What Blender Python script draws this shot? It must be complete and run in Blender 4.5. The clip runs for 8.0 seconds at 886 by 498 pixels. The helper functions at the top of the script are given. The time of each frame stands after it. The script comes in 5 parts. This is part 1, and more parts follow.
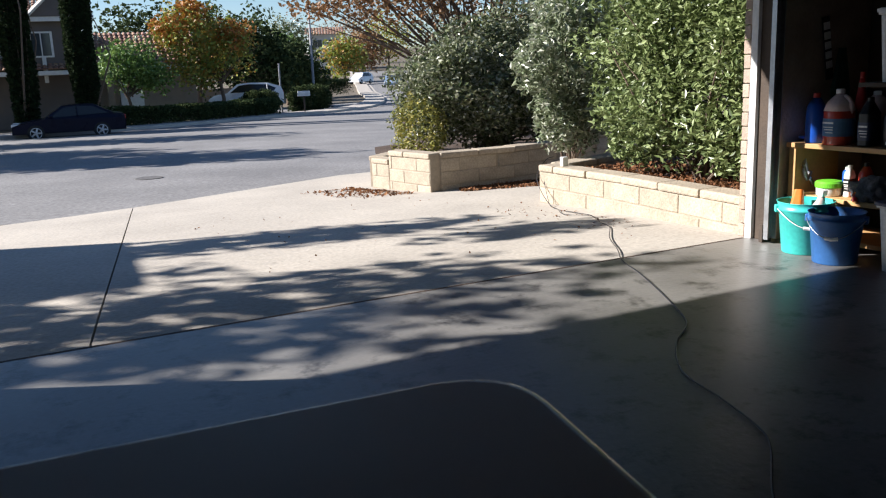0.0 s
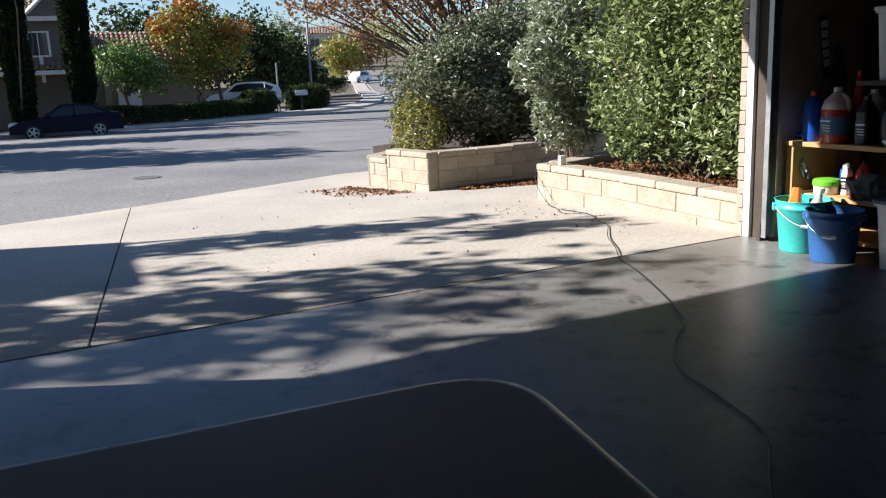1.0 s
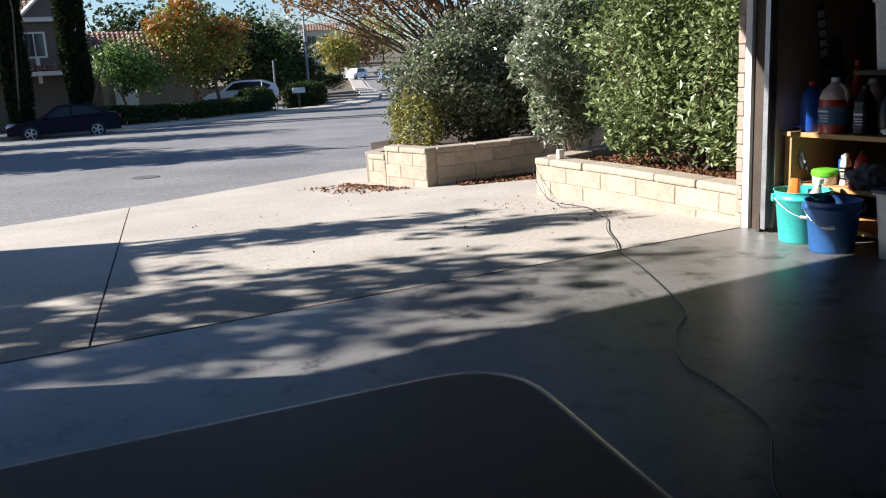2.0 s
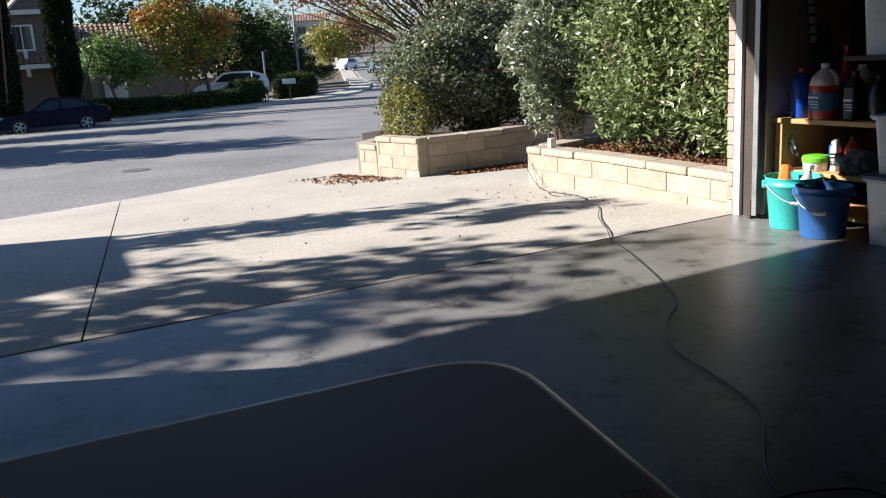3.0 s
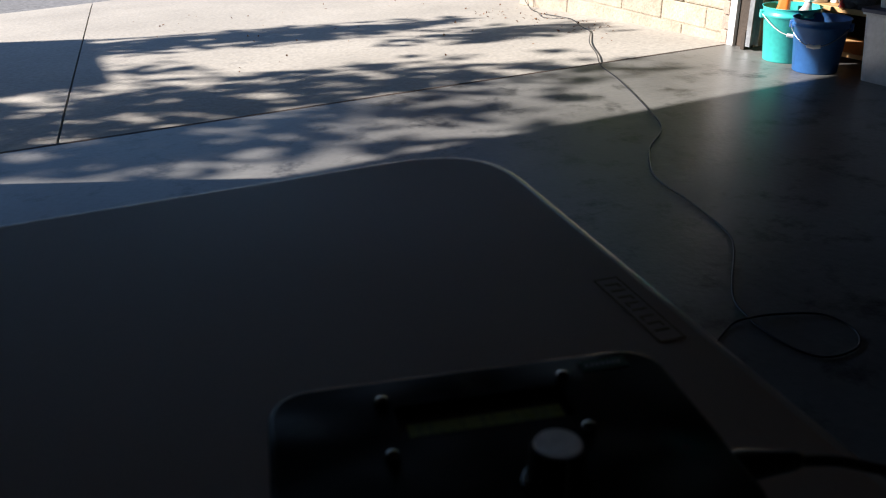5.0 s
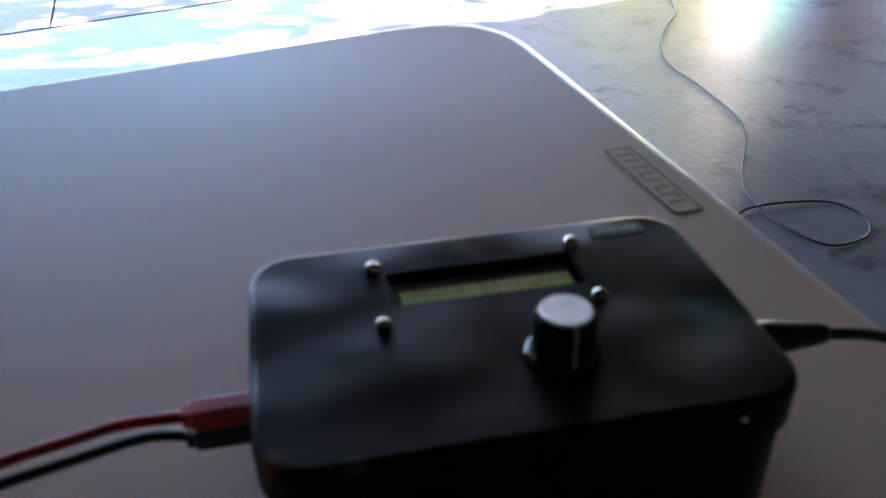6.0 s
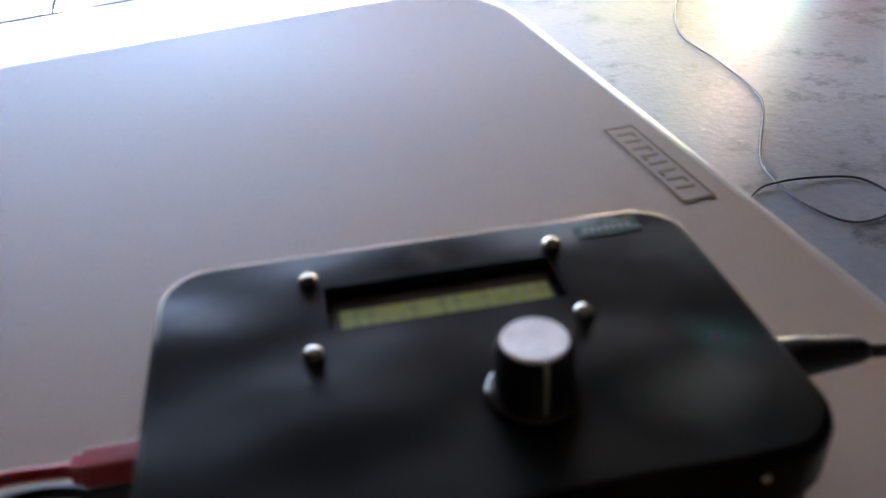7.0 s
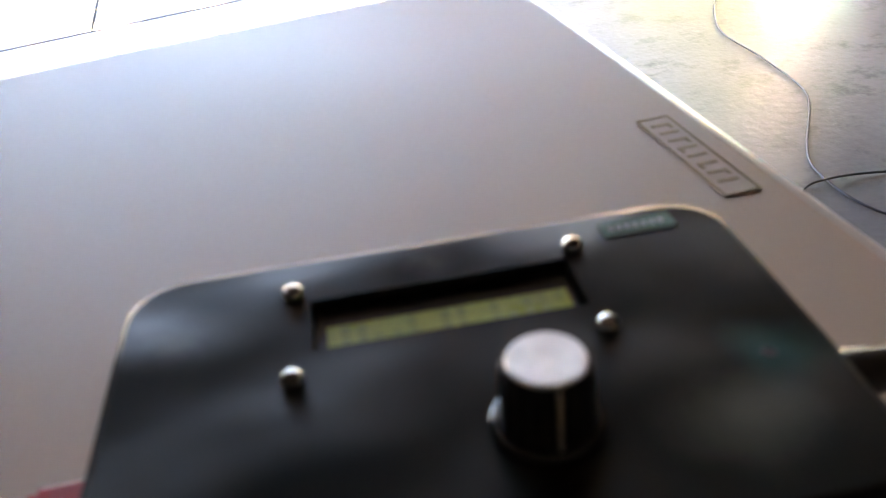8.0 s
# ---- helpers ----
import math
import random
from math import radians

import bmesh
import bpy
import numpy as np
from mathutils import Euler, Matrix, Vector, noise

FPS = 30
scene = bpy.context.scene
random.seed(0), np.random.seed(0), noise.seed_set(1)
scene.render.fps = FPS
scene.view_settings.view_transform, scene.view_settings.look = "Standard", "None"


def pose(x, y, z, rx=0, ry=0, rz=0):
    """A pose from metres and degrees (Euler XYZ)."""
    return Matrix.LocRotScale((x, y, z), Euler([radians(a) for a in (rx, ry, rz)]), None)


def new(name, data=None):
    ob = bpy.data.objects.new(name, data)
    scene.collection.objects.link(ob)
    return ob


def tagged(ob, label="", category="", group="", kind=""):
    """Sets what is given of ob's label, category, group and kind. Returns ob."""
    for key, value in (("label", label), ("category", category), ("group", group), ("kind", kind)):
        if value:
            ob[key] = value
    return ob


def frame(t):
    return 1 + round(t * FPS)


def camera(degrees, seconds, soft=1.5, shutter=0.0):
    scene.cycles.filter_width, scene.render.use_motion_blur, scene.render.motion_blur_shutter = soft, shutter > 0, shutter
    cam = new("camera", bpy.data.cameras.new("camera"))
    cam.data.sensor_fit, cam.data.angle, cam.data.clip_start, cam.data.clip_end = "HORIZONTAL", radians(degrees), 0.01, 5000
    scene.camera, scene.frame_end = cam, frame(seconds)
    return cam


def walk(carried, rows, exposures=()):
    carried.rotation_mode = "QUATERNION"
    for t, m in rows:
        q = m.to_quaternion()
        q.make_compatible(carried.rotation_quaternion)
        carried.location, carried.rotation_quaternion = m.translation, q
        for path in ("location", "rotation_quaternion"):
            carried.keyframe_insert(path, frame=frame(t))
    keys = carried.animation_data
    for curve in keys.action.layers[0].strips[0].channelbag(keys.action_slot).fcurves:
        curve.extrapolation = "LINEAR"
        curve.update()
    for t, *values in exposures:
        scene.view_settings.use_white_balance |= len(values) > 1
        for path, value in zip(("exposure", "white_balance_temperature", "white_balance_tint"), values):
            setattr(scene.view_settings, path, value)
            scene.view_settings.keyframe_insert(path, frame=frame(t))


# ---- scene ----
cam = camera(55.19, 8.0, soft=1.15)
PATH = [
    (0.0, pose(-3.6257, -3.3836, 1.0017, 77.850, 0, -26.727) @ pose(0, 0, 0, 0, 0, -2.199)),
    (0.5, pose(-3.6275, -3.3855, 1.0023, 77.795, 0, -26.891) @ pose(0, 0, 0, 0, 0, -2.295)),
    (1.0, pose(-3.6283, -3.3853, 1.0030, 77.768, 0, -26.860) @ pose(0, 0, 0, 0, 0, -2.312)),
    (2.5, pose(-3.6265, -3.3847, 1.0000, 77.157, 0, -27.117) @ pose(0, 0, 0, 0, 0, -3.470)),
    (3.0, pose(-3.6257, -3.3858, 1.0006, 76.780, 0, -27.338) @ pose(0, 0, 0, 0, 0, -3.593)),
    (3.5, pose(-3.6263, -3.3847, 1.0003, 76.760, 0, -27.073) @ pose(0, 0, 0, 0, 0, -3.554)),
    (4.0, pose(-3.6277, -3.3855, 0.9953, 74.881, 0, -27.767) @ pose(0, 0, 0, 0, 0, -2.273)),
    (4.5, pose(-3.6244, -3.3852, 0.9922, 73.122, 0, -27.601) @ pose(0, 0, 0, 0, 0, -1.904)),
    (4.6, pose(-3.6243, -3.3845, 0.9886, 72.020, 0, -27.800) @ pose(0, 0, 0, 0, 0, -1.650)),
    (4.7, pose(-3.6240, -3.3836, 0.9844, 70.620, 0, -27.960) @ pose(0, 0, 0, 0, 0, -1.400)),
    (4.8, pose(-3.6236, -3.3826, 0.9796, 68.930, 0, -28.120) @ pose(0, 0, 0, 0, 0, -1.180)),
    (4.9, pose(-3.6231, -3.3812, 0.9746, 66.980, 0, -28.170) @ pose(0, 0, 0, 0, 0, -1.000)),
    (5.0, pose(-3.6226, -3.3792, 0.9695, 65.032, 0, -28.174) @ pose(0, 0, 0, 0, 0, -0.920)),
    (5.2, pose(-3.6209, -3.3747, 0.9582, 60.631, 0, -28.174) @ pose(0, 0, 0, 0, 0, -0.960)),
    (6.3, pose(-3.6066, -3.3599, 0.9439, 57.638, 0, -27.624) @ pose(0, 0, 0, 0, 0, -1.039)),
    (6.5, pose(-3.6034, -3.3625, 0.9452, 57.541, 0, -28.703) @ pose(0, 0, 0, 0, 0, -1.435)),
    (7.0, pose(-3.5716, -3.3276, 0.9223, 56.494, 0, -26.240) @ pose(0, 0, 0, 0, 0, -2.812)),
    (7.5, pose(-3.5523, -3.3094, 0.9044, 57.148, 0, -23.126) @ pose(0, 0, 0, 0, 0, -5.704)),
    (8.0, pose(-3.5522, -3.3095, 0.9043, 57.202, 0, -22.921) @ pose(0, 0, 0, 0, 0, -5.823)),
]
cam.data.dof.use_dof, cam.data.dof.focus_distance, cam.data.dof.aperture_fstop = True, 5.0, 18.0
walk(cam, PATH, exposures=[(0.0, 1.38, 6250, 14), (4.4, 1.38, 6250, 14), (4.9, 1.38, 6300, 14), (5.2, 1.6, 6100, 14), (5.6, 4.0, 6500, 18), (6.3, 6.15, 6850, 26), (7.0, 6.45, 7600, 28), (7.5, 6.4, 8200, 28), (8.0, 6.6, 8700, 27)])

# ---- world, sun ----
SUN = Vector((-1.55, 0.79, 1.0)).normalized()
world = bpy.data.worlds.new("world")
scene.world = world
world.use_nodes = True
sky = world.node_tree.nodes.new("ShaderNodeTexSky")
sky.sky_type, sky.sun_disc = "NISHITA", False
sky.sun_elevation = math.asin(SUN.z)
sky.sun_rotation = math.atan2(SUN.x, SUN.y)
background = world.node_tree.nodes["Background"]
world.node_tree.links.new(sky.outputs[0], background.inputs[0])
background.inputs[1].default_value = 0.052
sky.air_density, sky.dust_density, sky.ozone_density = 1.0, 0.0, 4.8
sun = new("sun", bpy.data.lights.new("sun", "SUN"))
sun.data.energy, sun.data.angle, sun.data.color = 4.8, radians(0.55), (1.0, 0.95, 0.87)
sun.matrix_world = SUN.to_track_quat("Z", "Y").to_matrix().to_4x4()


# ---- materials ----
def mat(name, color, rough=0.7, dark=0.75, scale=6.0, fine=90.0, bump=0.15, metal=0.0, island=0.0, spec=0.5, tint=None, each=0.0, spots=0.0, wave=0.0, gr=0.2):
    """A surface with stains at one scale and grain at another, from its base colour."""
    m = bpy.data.materials.new(name)
    m.use_nodes = True
    n, l = m.node_tree.nodes, m.node_tree.links
    b = n["Principled BSDF"]
    b.inputs["Metallic"].default_value, b.inputs["Specular IOR Level"].default_value = metal, spec
    co = n.new("ShaderNodeTexCoord")
    n1, n2 = n.new("ShaderNodeTexNoise"), n.new("ShaderNodeTexNoise")
    n1.inputs["Scale"].default_value, n1.inputs["Detail"].default_value = scale, 6
    n2.inputs["Scale"].default_value, n2.inputs["Detail"].default_value = fine, 3
    l.new(co.outputs["Object"], n1.inputs["Vector"]), l.new(co.outputs["Object"], n2.inputs["Vector"])
    ramp = n.new("ShaderNodeValToRGB")
    c2 = tint or tuple(c * dark for c in color)
    ramp.color_ramp.elements[0].position, ramp.color_ramp.elements[1].position = 0.32, 0.66
    ramp.color_ramp.elements[0].color, ramp.color_ramp.elements[1].color = (*c2, 1), (*color, 1)
    l.new(n1.outputs["Fac"], ramp.inputs[0])
    grain = n.new("ShaderNodeMapRange")
    grain.inputs["To Min"].default_value, grain.inputs["To Max"].default_value = 1 - gr, 1 + gr
    l.new(n2.outputs["Fac"], grain.inputs["Value"])
    hsv = n.new("ShaderNodeHueSaturation")
    l.new(ramp.outputs[0], hsv.inputs["Color"])
    value = grain.outputs[0]
    if island or each:
        src = n.new("ShaderNodeNewGeometry").outputs["Random Per Island"] if island else n.new("ShaderNodeObjectInfo").outputs["Random"]
        r = n.new("ShaderNodeMapRange")
        r.inputs["To Min"].default_value, r.inputs["To Max"].default_value = 1 - (island or each), 1 + (island or each)
        l.new(src, r.inputs["Value"])
        mul = n.new("ShaderNodeMath")
        mul.operation = "MULTIPLY"
        l.new(value, mul.inputs[0]), l.new(r.outputs[0], mul.inputs[1])
        value = mul.outputs[0]
        if island:
            hue = n.new("ShaderNodeMapRange")
            hue.inputs["To Min"].default_value, hue.inputs["To Max"].default_value = 0.485, 0.515
            l.new(src, hue.inputs["Value"]), l.new(hue.outputs[0], hsv.inputs["Hue"])
    if spots:
        n3, sp = n.new("ShaderNodeTexNoise"), n.new("ShaderNodeMapRange")
        n3.inputs["Scale"].default_value, n3.inputs["Detail"].default_value, n3.inputs["Roughness"].default_value = 5.5, 8, 0.72
        sp.inputs["From Min"].default_value, sp.inputs["From Max"].default_value = 0.525, 0.67
        sp.inputs["To Min"].default_value, sp.inputs["To Max"].default_value = 1.0, 1 - spots
        l.new(co.outputs["Object"], n3.inputs["Vector"]), l.new(n3.outputs["Fac"], sp.inputs["Value"])
        mul = n.new("ShaderNodeMath")
        mul.operation = "MULTIPLY"
        l.new(value, mul.inputs[0]), l.new(sp.outputs[0], mul.inputs[1])
        value = mul.outputs[0]
    l.new(value, hsv.inputs["Value"])
    l.new(hsv.outputs[0], b.inputs["Base Color"])
    rr = n.new("ShaderNodeMapRange")
    rr.inputs["To Min"].default_value, rr.inputs["To Max"].default_value = max(rough - 0.12, 0.02), min(rough + 0.12, 1)
    l.new(n1.outputs["Fac"], rr.inputs["Value"]), l.new(rr.outputs[0], b.inputs["Roughness"])
    if bump:
        bp = n.new("ShaderNodeBump")
        bp.inputs["Strength"].default_value, bp.inputs["Distance"].default_value = bump, 0.01
        l.new(n2.outputs["Fac"], bp.inputs["Height"]), l.new(bp.outputs[0], b.inputs["Normal"])
        if wave:
            bw = n.new("ShaderNodeBump")
            bw.inputs["Strength"].default_value, bw.inputs["Distance"].default_value = 1.0, wave
            nw = n.new("ShaderNodeTexNoise")
            nw.inputs["Scale"].default_value, nw.inputs["Detail"].default_value = scale, 0.5
            l.new(co.outputs["Object"], nw.inputs["Vector"]), l.new(nw.outputs["Fac"], bw.inputs["Height"]), l.new(bw.outputs[0], bp.inputs["Normal"])
    return m


def two_tone(name, colors, rough=0.5):
    """Leaves: each one takes a colour of its own between several."""
    m = bpy.data.materials.new(name)
    m.use_nodes = True
    n, l = m.node_tree.nodes, m.node_tree.links
    b = n["Principled BSDF"]
    ramp = n.new("ShaderNodeValToRGB")
    ramp.color_ramp.elements[0].color = (*colors[0], 1)
    ramp.color_ramp.elements[1].color = (*colors[-1], 1)
    for i, c in enumerate(colors[1:-1], 1):
        ramp.color_ramp.elements.new(i / (len(colors) - 1)).color = (*c, 1)
    l.new(n.new("ShaderNodeNewGeometry").outputs["Random Per Island"], ramp.inputs[0])
    l.new(ramp.outputs[0], b.inputs["Base Color"])
    b.inputs["Roughness"].default_value = rough
    b.inputs["Specular IOR Level"].default_value = 0.45 if rough < 0.8 else 0.08
    tr = n.new("ShaderNodeBsdfTranslucent")
    l.new(ramp.outputs[0], tr.inputs[0])
    mix = n.new("ShaderNodeMixShader")
    mix.inputs[0].default_value = 0.22
    l.new(b.outputs[0], mix.inputs[1]), l.new(tr.outputs[0], mix.inputs[2])
    l.new(mix.outputs[0], n["Material Output"].inputs[0])
    return m


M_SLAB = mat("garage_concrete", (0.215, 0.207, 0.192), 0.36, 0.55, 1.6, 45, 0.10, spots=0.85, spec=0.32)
M_DRIVE = mat("driveway_concrete", (0.43, 0.39, 0.33), 0.85, 0.82, 1.3, 42, 0.30, gr=0.35)
M_KERB = mat("kerb_concrete", (0.40, 0.365, 0.315), 0.85, 0.8, 2.0, 100, 0.20)
M_ASPH = mat("asphalt", (0.19, 0.185, 0.18), 0.9, 0.72, 0.6, 22, 0.5, gr=0.75)
M_GROUND = mat("dry_earth", (0.13, 0.105, 0.07), 0.95, 0.7, 1.0, 40, 0.4)
M_BLOCK = mat("slump_block", (0.40, 0.335, 0.25), 0.9, 0.78, 7.0, 60, 0.6, each=0.10, gr=0.4)
M_MORTAR = mat("mortar", (0.36, 0.30, 0.225), 0.95, 0.8, 20, 120, 0.3)
M_BRICK = mat("brick", (0.40, 0.31, 0.245), 0.9, 0.75, 14, 90, 0.5, each=0.1)
M_BARK = mat("bark", (0.14, 0.10, 0.07), 0.95, 0.6, 12, 60, 0.8)
M_MULCH = two_tone("mulch", [(0.16, 0.07, 0.035), (0.25, 0.11, 0.05), (0.09, 0.05, 0.03), (0.34, 0.18, 0.09)], 0.8)
M_SOIL = mat("soil", (0.07, 0.045, 0.03), 0.95, 0.6, 9, 60, 0.8)
M_HEDGE = two_tone("hedge_leaf", [(0.06, 0.09, 0.03), (0.14, 0.185, 0.065), (0.23, 0.285, 0.115), (0.27, 0.32, 0.14)], 0.36)
M_SILVER = two_tone("silver_leaf", [(0.08, 0.11, 0.055), (0.18, 0.22, 0.12), (0.30, 0.335, 0.22), (0.46, 0.47, 0.38)], 0.34)
M_DARKLEAF = two_tone("dark_leaf", [(0.04, 0.06, 0.025), (0.10, 0.125, 0.055), (0.19, 0.21, 0.115), (0.40, 0.41, 0.31)], 0.22)
M_YELLOWLEAF = two_tone("yellow_green_leaf", [(0.11, 0.13, 0.025), (0.22, 0.22, 0.04), (0.33, 0.28, 0.07)], 0.5)
M_AUTUMN = two_tone("autumn_leaf", [(0.12, 0.19, 0.03), (0.22, 0.27, 0.05), (0.34, 0.31, 0.05), (0.46, 0.21, 0.04), (0.15, 0.21, 0.03), (0.28, 0.30, 0.06)], 0.5)
M_RUST = two_tone("rust_leaf", [(0.16, 0.09, 0.04), (0.27, 0.13, 0.05), (0.20, 0.14, 0.07)], 0.6)
M_ORANGELEAF = two_tone("orange_leaf", [(0.30, 0.10, 0.02), (0.42, 0.17, 0.03), (0.30, 0.20, 0.03)], 0.5)
M_IRON = mat("weathered_iron", (0.11, 0.105, 0.10), 0.8, 0.7, 9, 60, 0.3)
M_FARLEAF = two_tone("far_dark_leaf", [(0.018, 0.032, 0.013), (0.042, 0.064, 0.024), (0.085, 0.105, 0.042)], 0.85)
M_BRUSHED = mat("brushed_aluminium", (0.93, 0.91, 0.88), 0.5, 0.92, 120, 300, 0.05, metal=0.8)
M_GREENLEAF = two_tone("green_leaf", [(0.05, 0.11, 0.025), (0.12, 0.21, 0.045), (0.20, 0.30, 0.07)], 0.5)
M_CYPRESS = two_tone("cypress_leaf", [(0.010, 0.018, 0.009), (0.018, 0.030, 0.012), (0.028, 0.044, 0.016)], 0.9)
M_STUCCO = mat("grey_stucco", (0.135, 0.115, 0.105), 0.95, 0.85, 1.5, 40, 0.4)
# near-black colour holds down bounced light, so the interior stays in shade
M_PLASTER = mat("bounce_dimmed_drywall", (0.060, 0.050, 0.040), 0.9, 0.8, 1.2, 40, 0.1)
M_TAN = mat("tan_stucco", (0.27, 0.215, 0.16), 0.95, 0.85, 1.5, 40, 0.4)
M_TILE = mat("roof_tile", (0.33, 0.19, 0.13), 0.85, 0.6, 4, 40, 0.3, island=0.25)
M_WHITE = mat("white_paint", (0.72, 0.71, 0.68), 0.5, 0.85, 6, 60, 0.05)
M_WHITECAR = mat("white_car_paint", (0.75, 0.76, 0.78), 0.2, 0.97, 3, 60, 0.0)
M_NAVY = mat("navy_car_paint", (0.004, 0.006, 0.020), 0.3, 0.9, 3, 60, 0.0, spec=0.14)
M_BLUECAR = mat("pale_blue_car_paint", (0.25, 0.33, 0.45), 0.2, 0.9, 3, 60, 0.0)
M_CARGLASS = mat("car_glass", (0.015, 0.018, 0.02), 0.06, 0.9, 3, 60, 0.0)
M_TYRE = mat("tyre_rubber", (0.015, 0.015, 0.015), 0.85, 0.8, 9, 90, 0.2)
M_RIM = mat("alloy", (0.6, 0.6, 0.62), 0.35, 0.85, 9, 90, 0.0, metal=0.3)
M_REDLENS = mat("red_lens", (0.35, 0.01, 0.01), 0.15, 0.8, 9, 90, 0.0)
M_CLEARLENS = mat("clear_lens", (0.7, 0.7, 0.7), 0.1, 0.9, 9, 90, 0.0)
M_POLE = mat("weathered_pole_steel", (0.22, 0.23, 0.24), 0.6, 0.75, 4, 60, 0.1)
M_GALV = mat("galvanised_steel", (0.40, 0.41, 0.42), 0.4, 0.75, 9, 70, 0.05, metal=0.85)
M_DARKWOOD = mat("dark_timber", (0.07, 0.05, 0.035), 0.85, 0.6, 5, 60, 0.3)
M_STUD = mat("bare_stud_timber", (0.42, 0.33, 0.245), 0.85, 0.55, 4, 50, 0.3)
M_PINE = mat("pine_board", (0.52, 0.30, 0.12), 0.6, 0.75, 3, 40, 0.1)
M_TEAL = mat("teal_plastic", (0.05, 0.50, 0.45), 0.4, 0.9, 5, 60, 0.03)
M_BLUEPL = mat("blue_plastic", (0.03, 0.12, 0.33), 0.45, 0.85, 5, 60, 0.03)
M_BLUEBOT = mat("bright_blue_plastic", (0.01, 0.08, 0.45), 0.35, 0.9, 5, 60, 0.0)
M_REDPL = mat("red_plastic", (0.60, 0.03, 0.03), 0.4, 0.9, 5, 60, 0.0)
M_ORANGEPL = mat("orange_plastic", (0.65, 0.17, 0.02), 0.5, 0.85, 5, 60, 0.05)
M_GREENPL = mat("lime_plastic", (0.14, 0.50, 0.03), 0.4, 0.9, 5, 60, 0.03)
M_WHITEPL = mat("white_plastic", (0.72, 0.72, 0.70), 0.45, 0.9, 5, 60, 0.0)
M_JUG = mat("red_liquid_jug", (0.45, 0.05, 0.03), 0.25, 0.85, 5, 60, 0.0)
M_JUGTOP = mat("milky_plastic", (0.55, 0.42, 0.40), 0.35, 0.9, 5, 60, 0.0)
M_LABEL = mat("blue_label", (0.08, 0.17, 0.30), 0.5, 0.8, 12, 60, 0.0)
M_BIN = mat("cloudy_plastic", (0.58, 0.58, 0.59), 0.35, 0.7, 5, 60, 0.0)
M_BINLID = mat("dark_blue_lid", (0.03, 0.04, 0.08), 0.5, 0.8, 5, 60, 0.0)
M_BLACKPL = mat("black_plastic", (0.012, 0.012, 0.013), 0.4, 0.8, 8, 90, 0.02)
M_CLOTH = mat("grey_cloth", (0.12, 0.12, 0.13), 0.95, 0.5, 30, 120, 0.6)
M_CABLE = mat("cable_rubber", (0.018, 0.018, 0.022), 0.45, 0.8, 20, 90, 0.0)
M_REDWIRE = mat("red_wire", (0.60, 0.015, 0.02), 0.4, 0.85, 20, 90, 0.0)
M_TABLE = mat("beige_polyethylene", (0.65, 0.46, 0.325), 0.50, 0.95, 3, 500, 0.008, gr=0.04, spec=0.35)
# glossy table plastic, its colour lifted to carry the edge highlight
M_RIMPL = mat("highlight_beige_plastic", (0.64, 0.54, 0.44), 0.28, 0.95, 3, 300, 0.0, gr=0.04)
M_TABLELOGO = mat("tan_emboss", (0.48, 0.31, 0.135), 0.55, 0.85, 20, 200, 0.05)
M_CASE = mat("black_painted_metal", (0.0075, 0.0075, 0.0062), 0.30, 0.8, 22, 300, 0.005, wave=0.006, spec=0.22, gr=0.08)
M_GLOSSBLACK = mat("gloss_black_plastic", (0.012, 0.012, 0.013), 0.14, 0.9, 9, 90, 0.0, spec=0.9)
M_CHROME = mat("polished_steel", (0.75, 0.73, 0.70), 0.15, 0.9, 9, 90, 0.0, metal=1.0)
M_LCD = mat("lcd_green", (0.50, 0.58, 0.09), 0.3, 0.85, 60, 200, 0.0)
M_LCDTEXT = mat("lcd_dark", (0.40, 0.47, 0.09), 0.4, 0.85, 20, 90, 0.0)
M_GREENLABEL = mat("green_tape", (0.03, 0.13, 0.06), 0.5, 0.7, 60, 200, 0.0)
M_PALETEXT = mat("pale_lettering", (0.45, 0.52, 0.45), 0.5, 0.8, 60, 200, 0.0)
M_GLASSDARK = mat("window_glass", (0.04, 0.05, 0.06), 0.05, 0.8, 2, 60, 0.0)


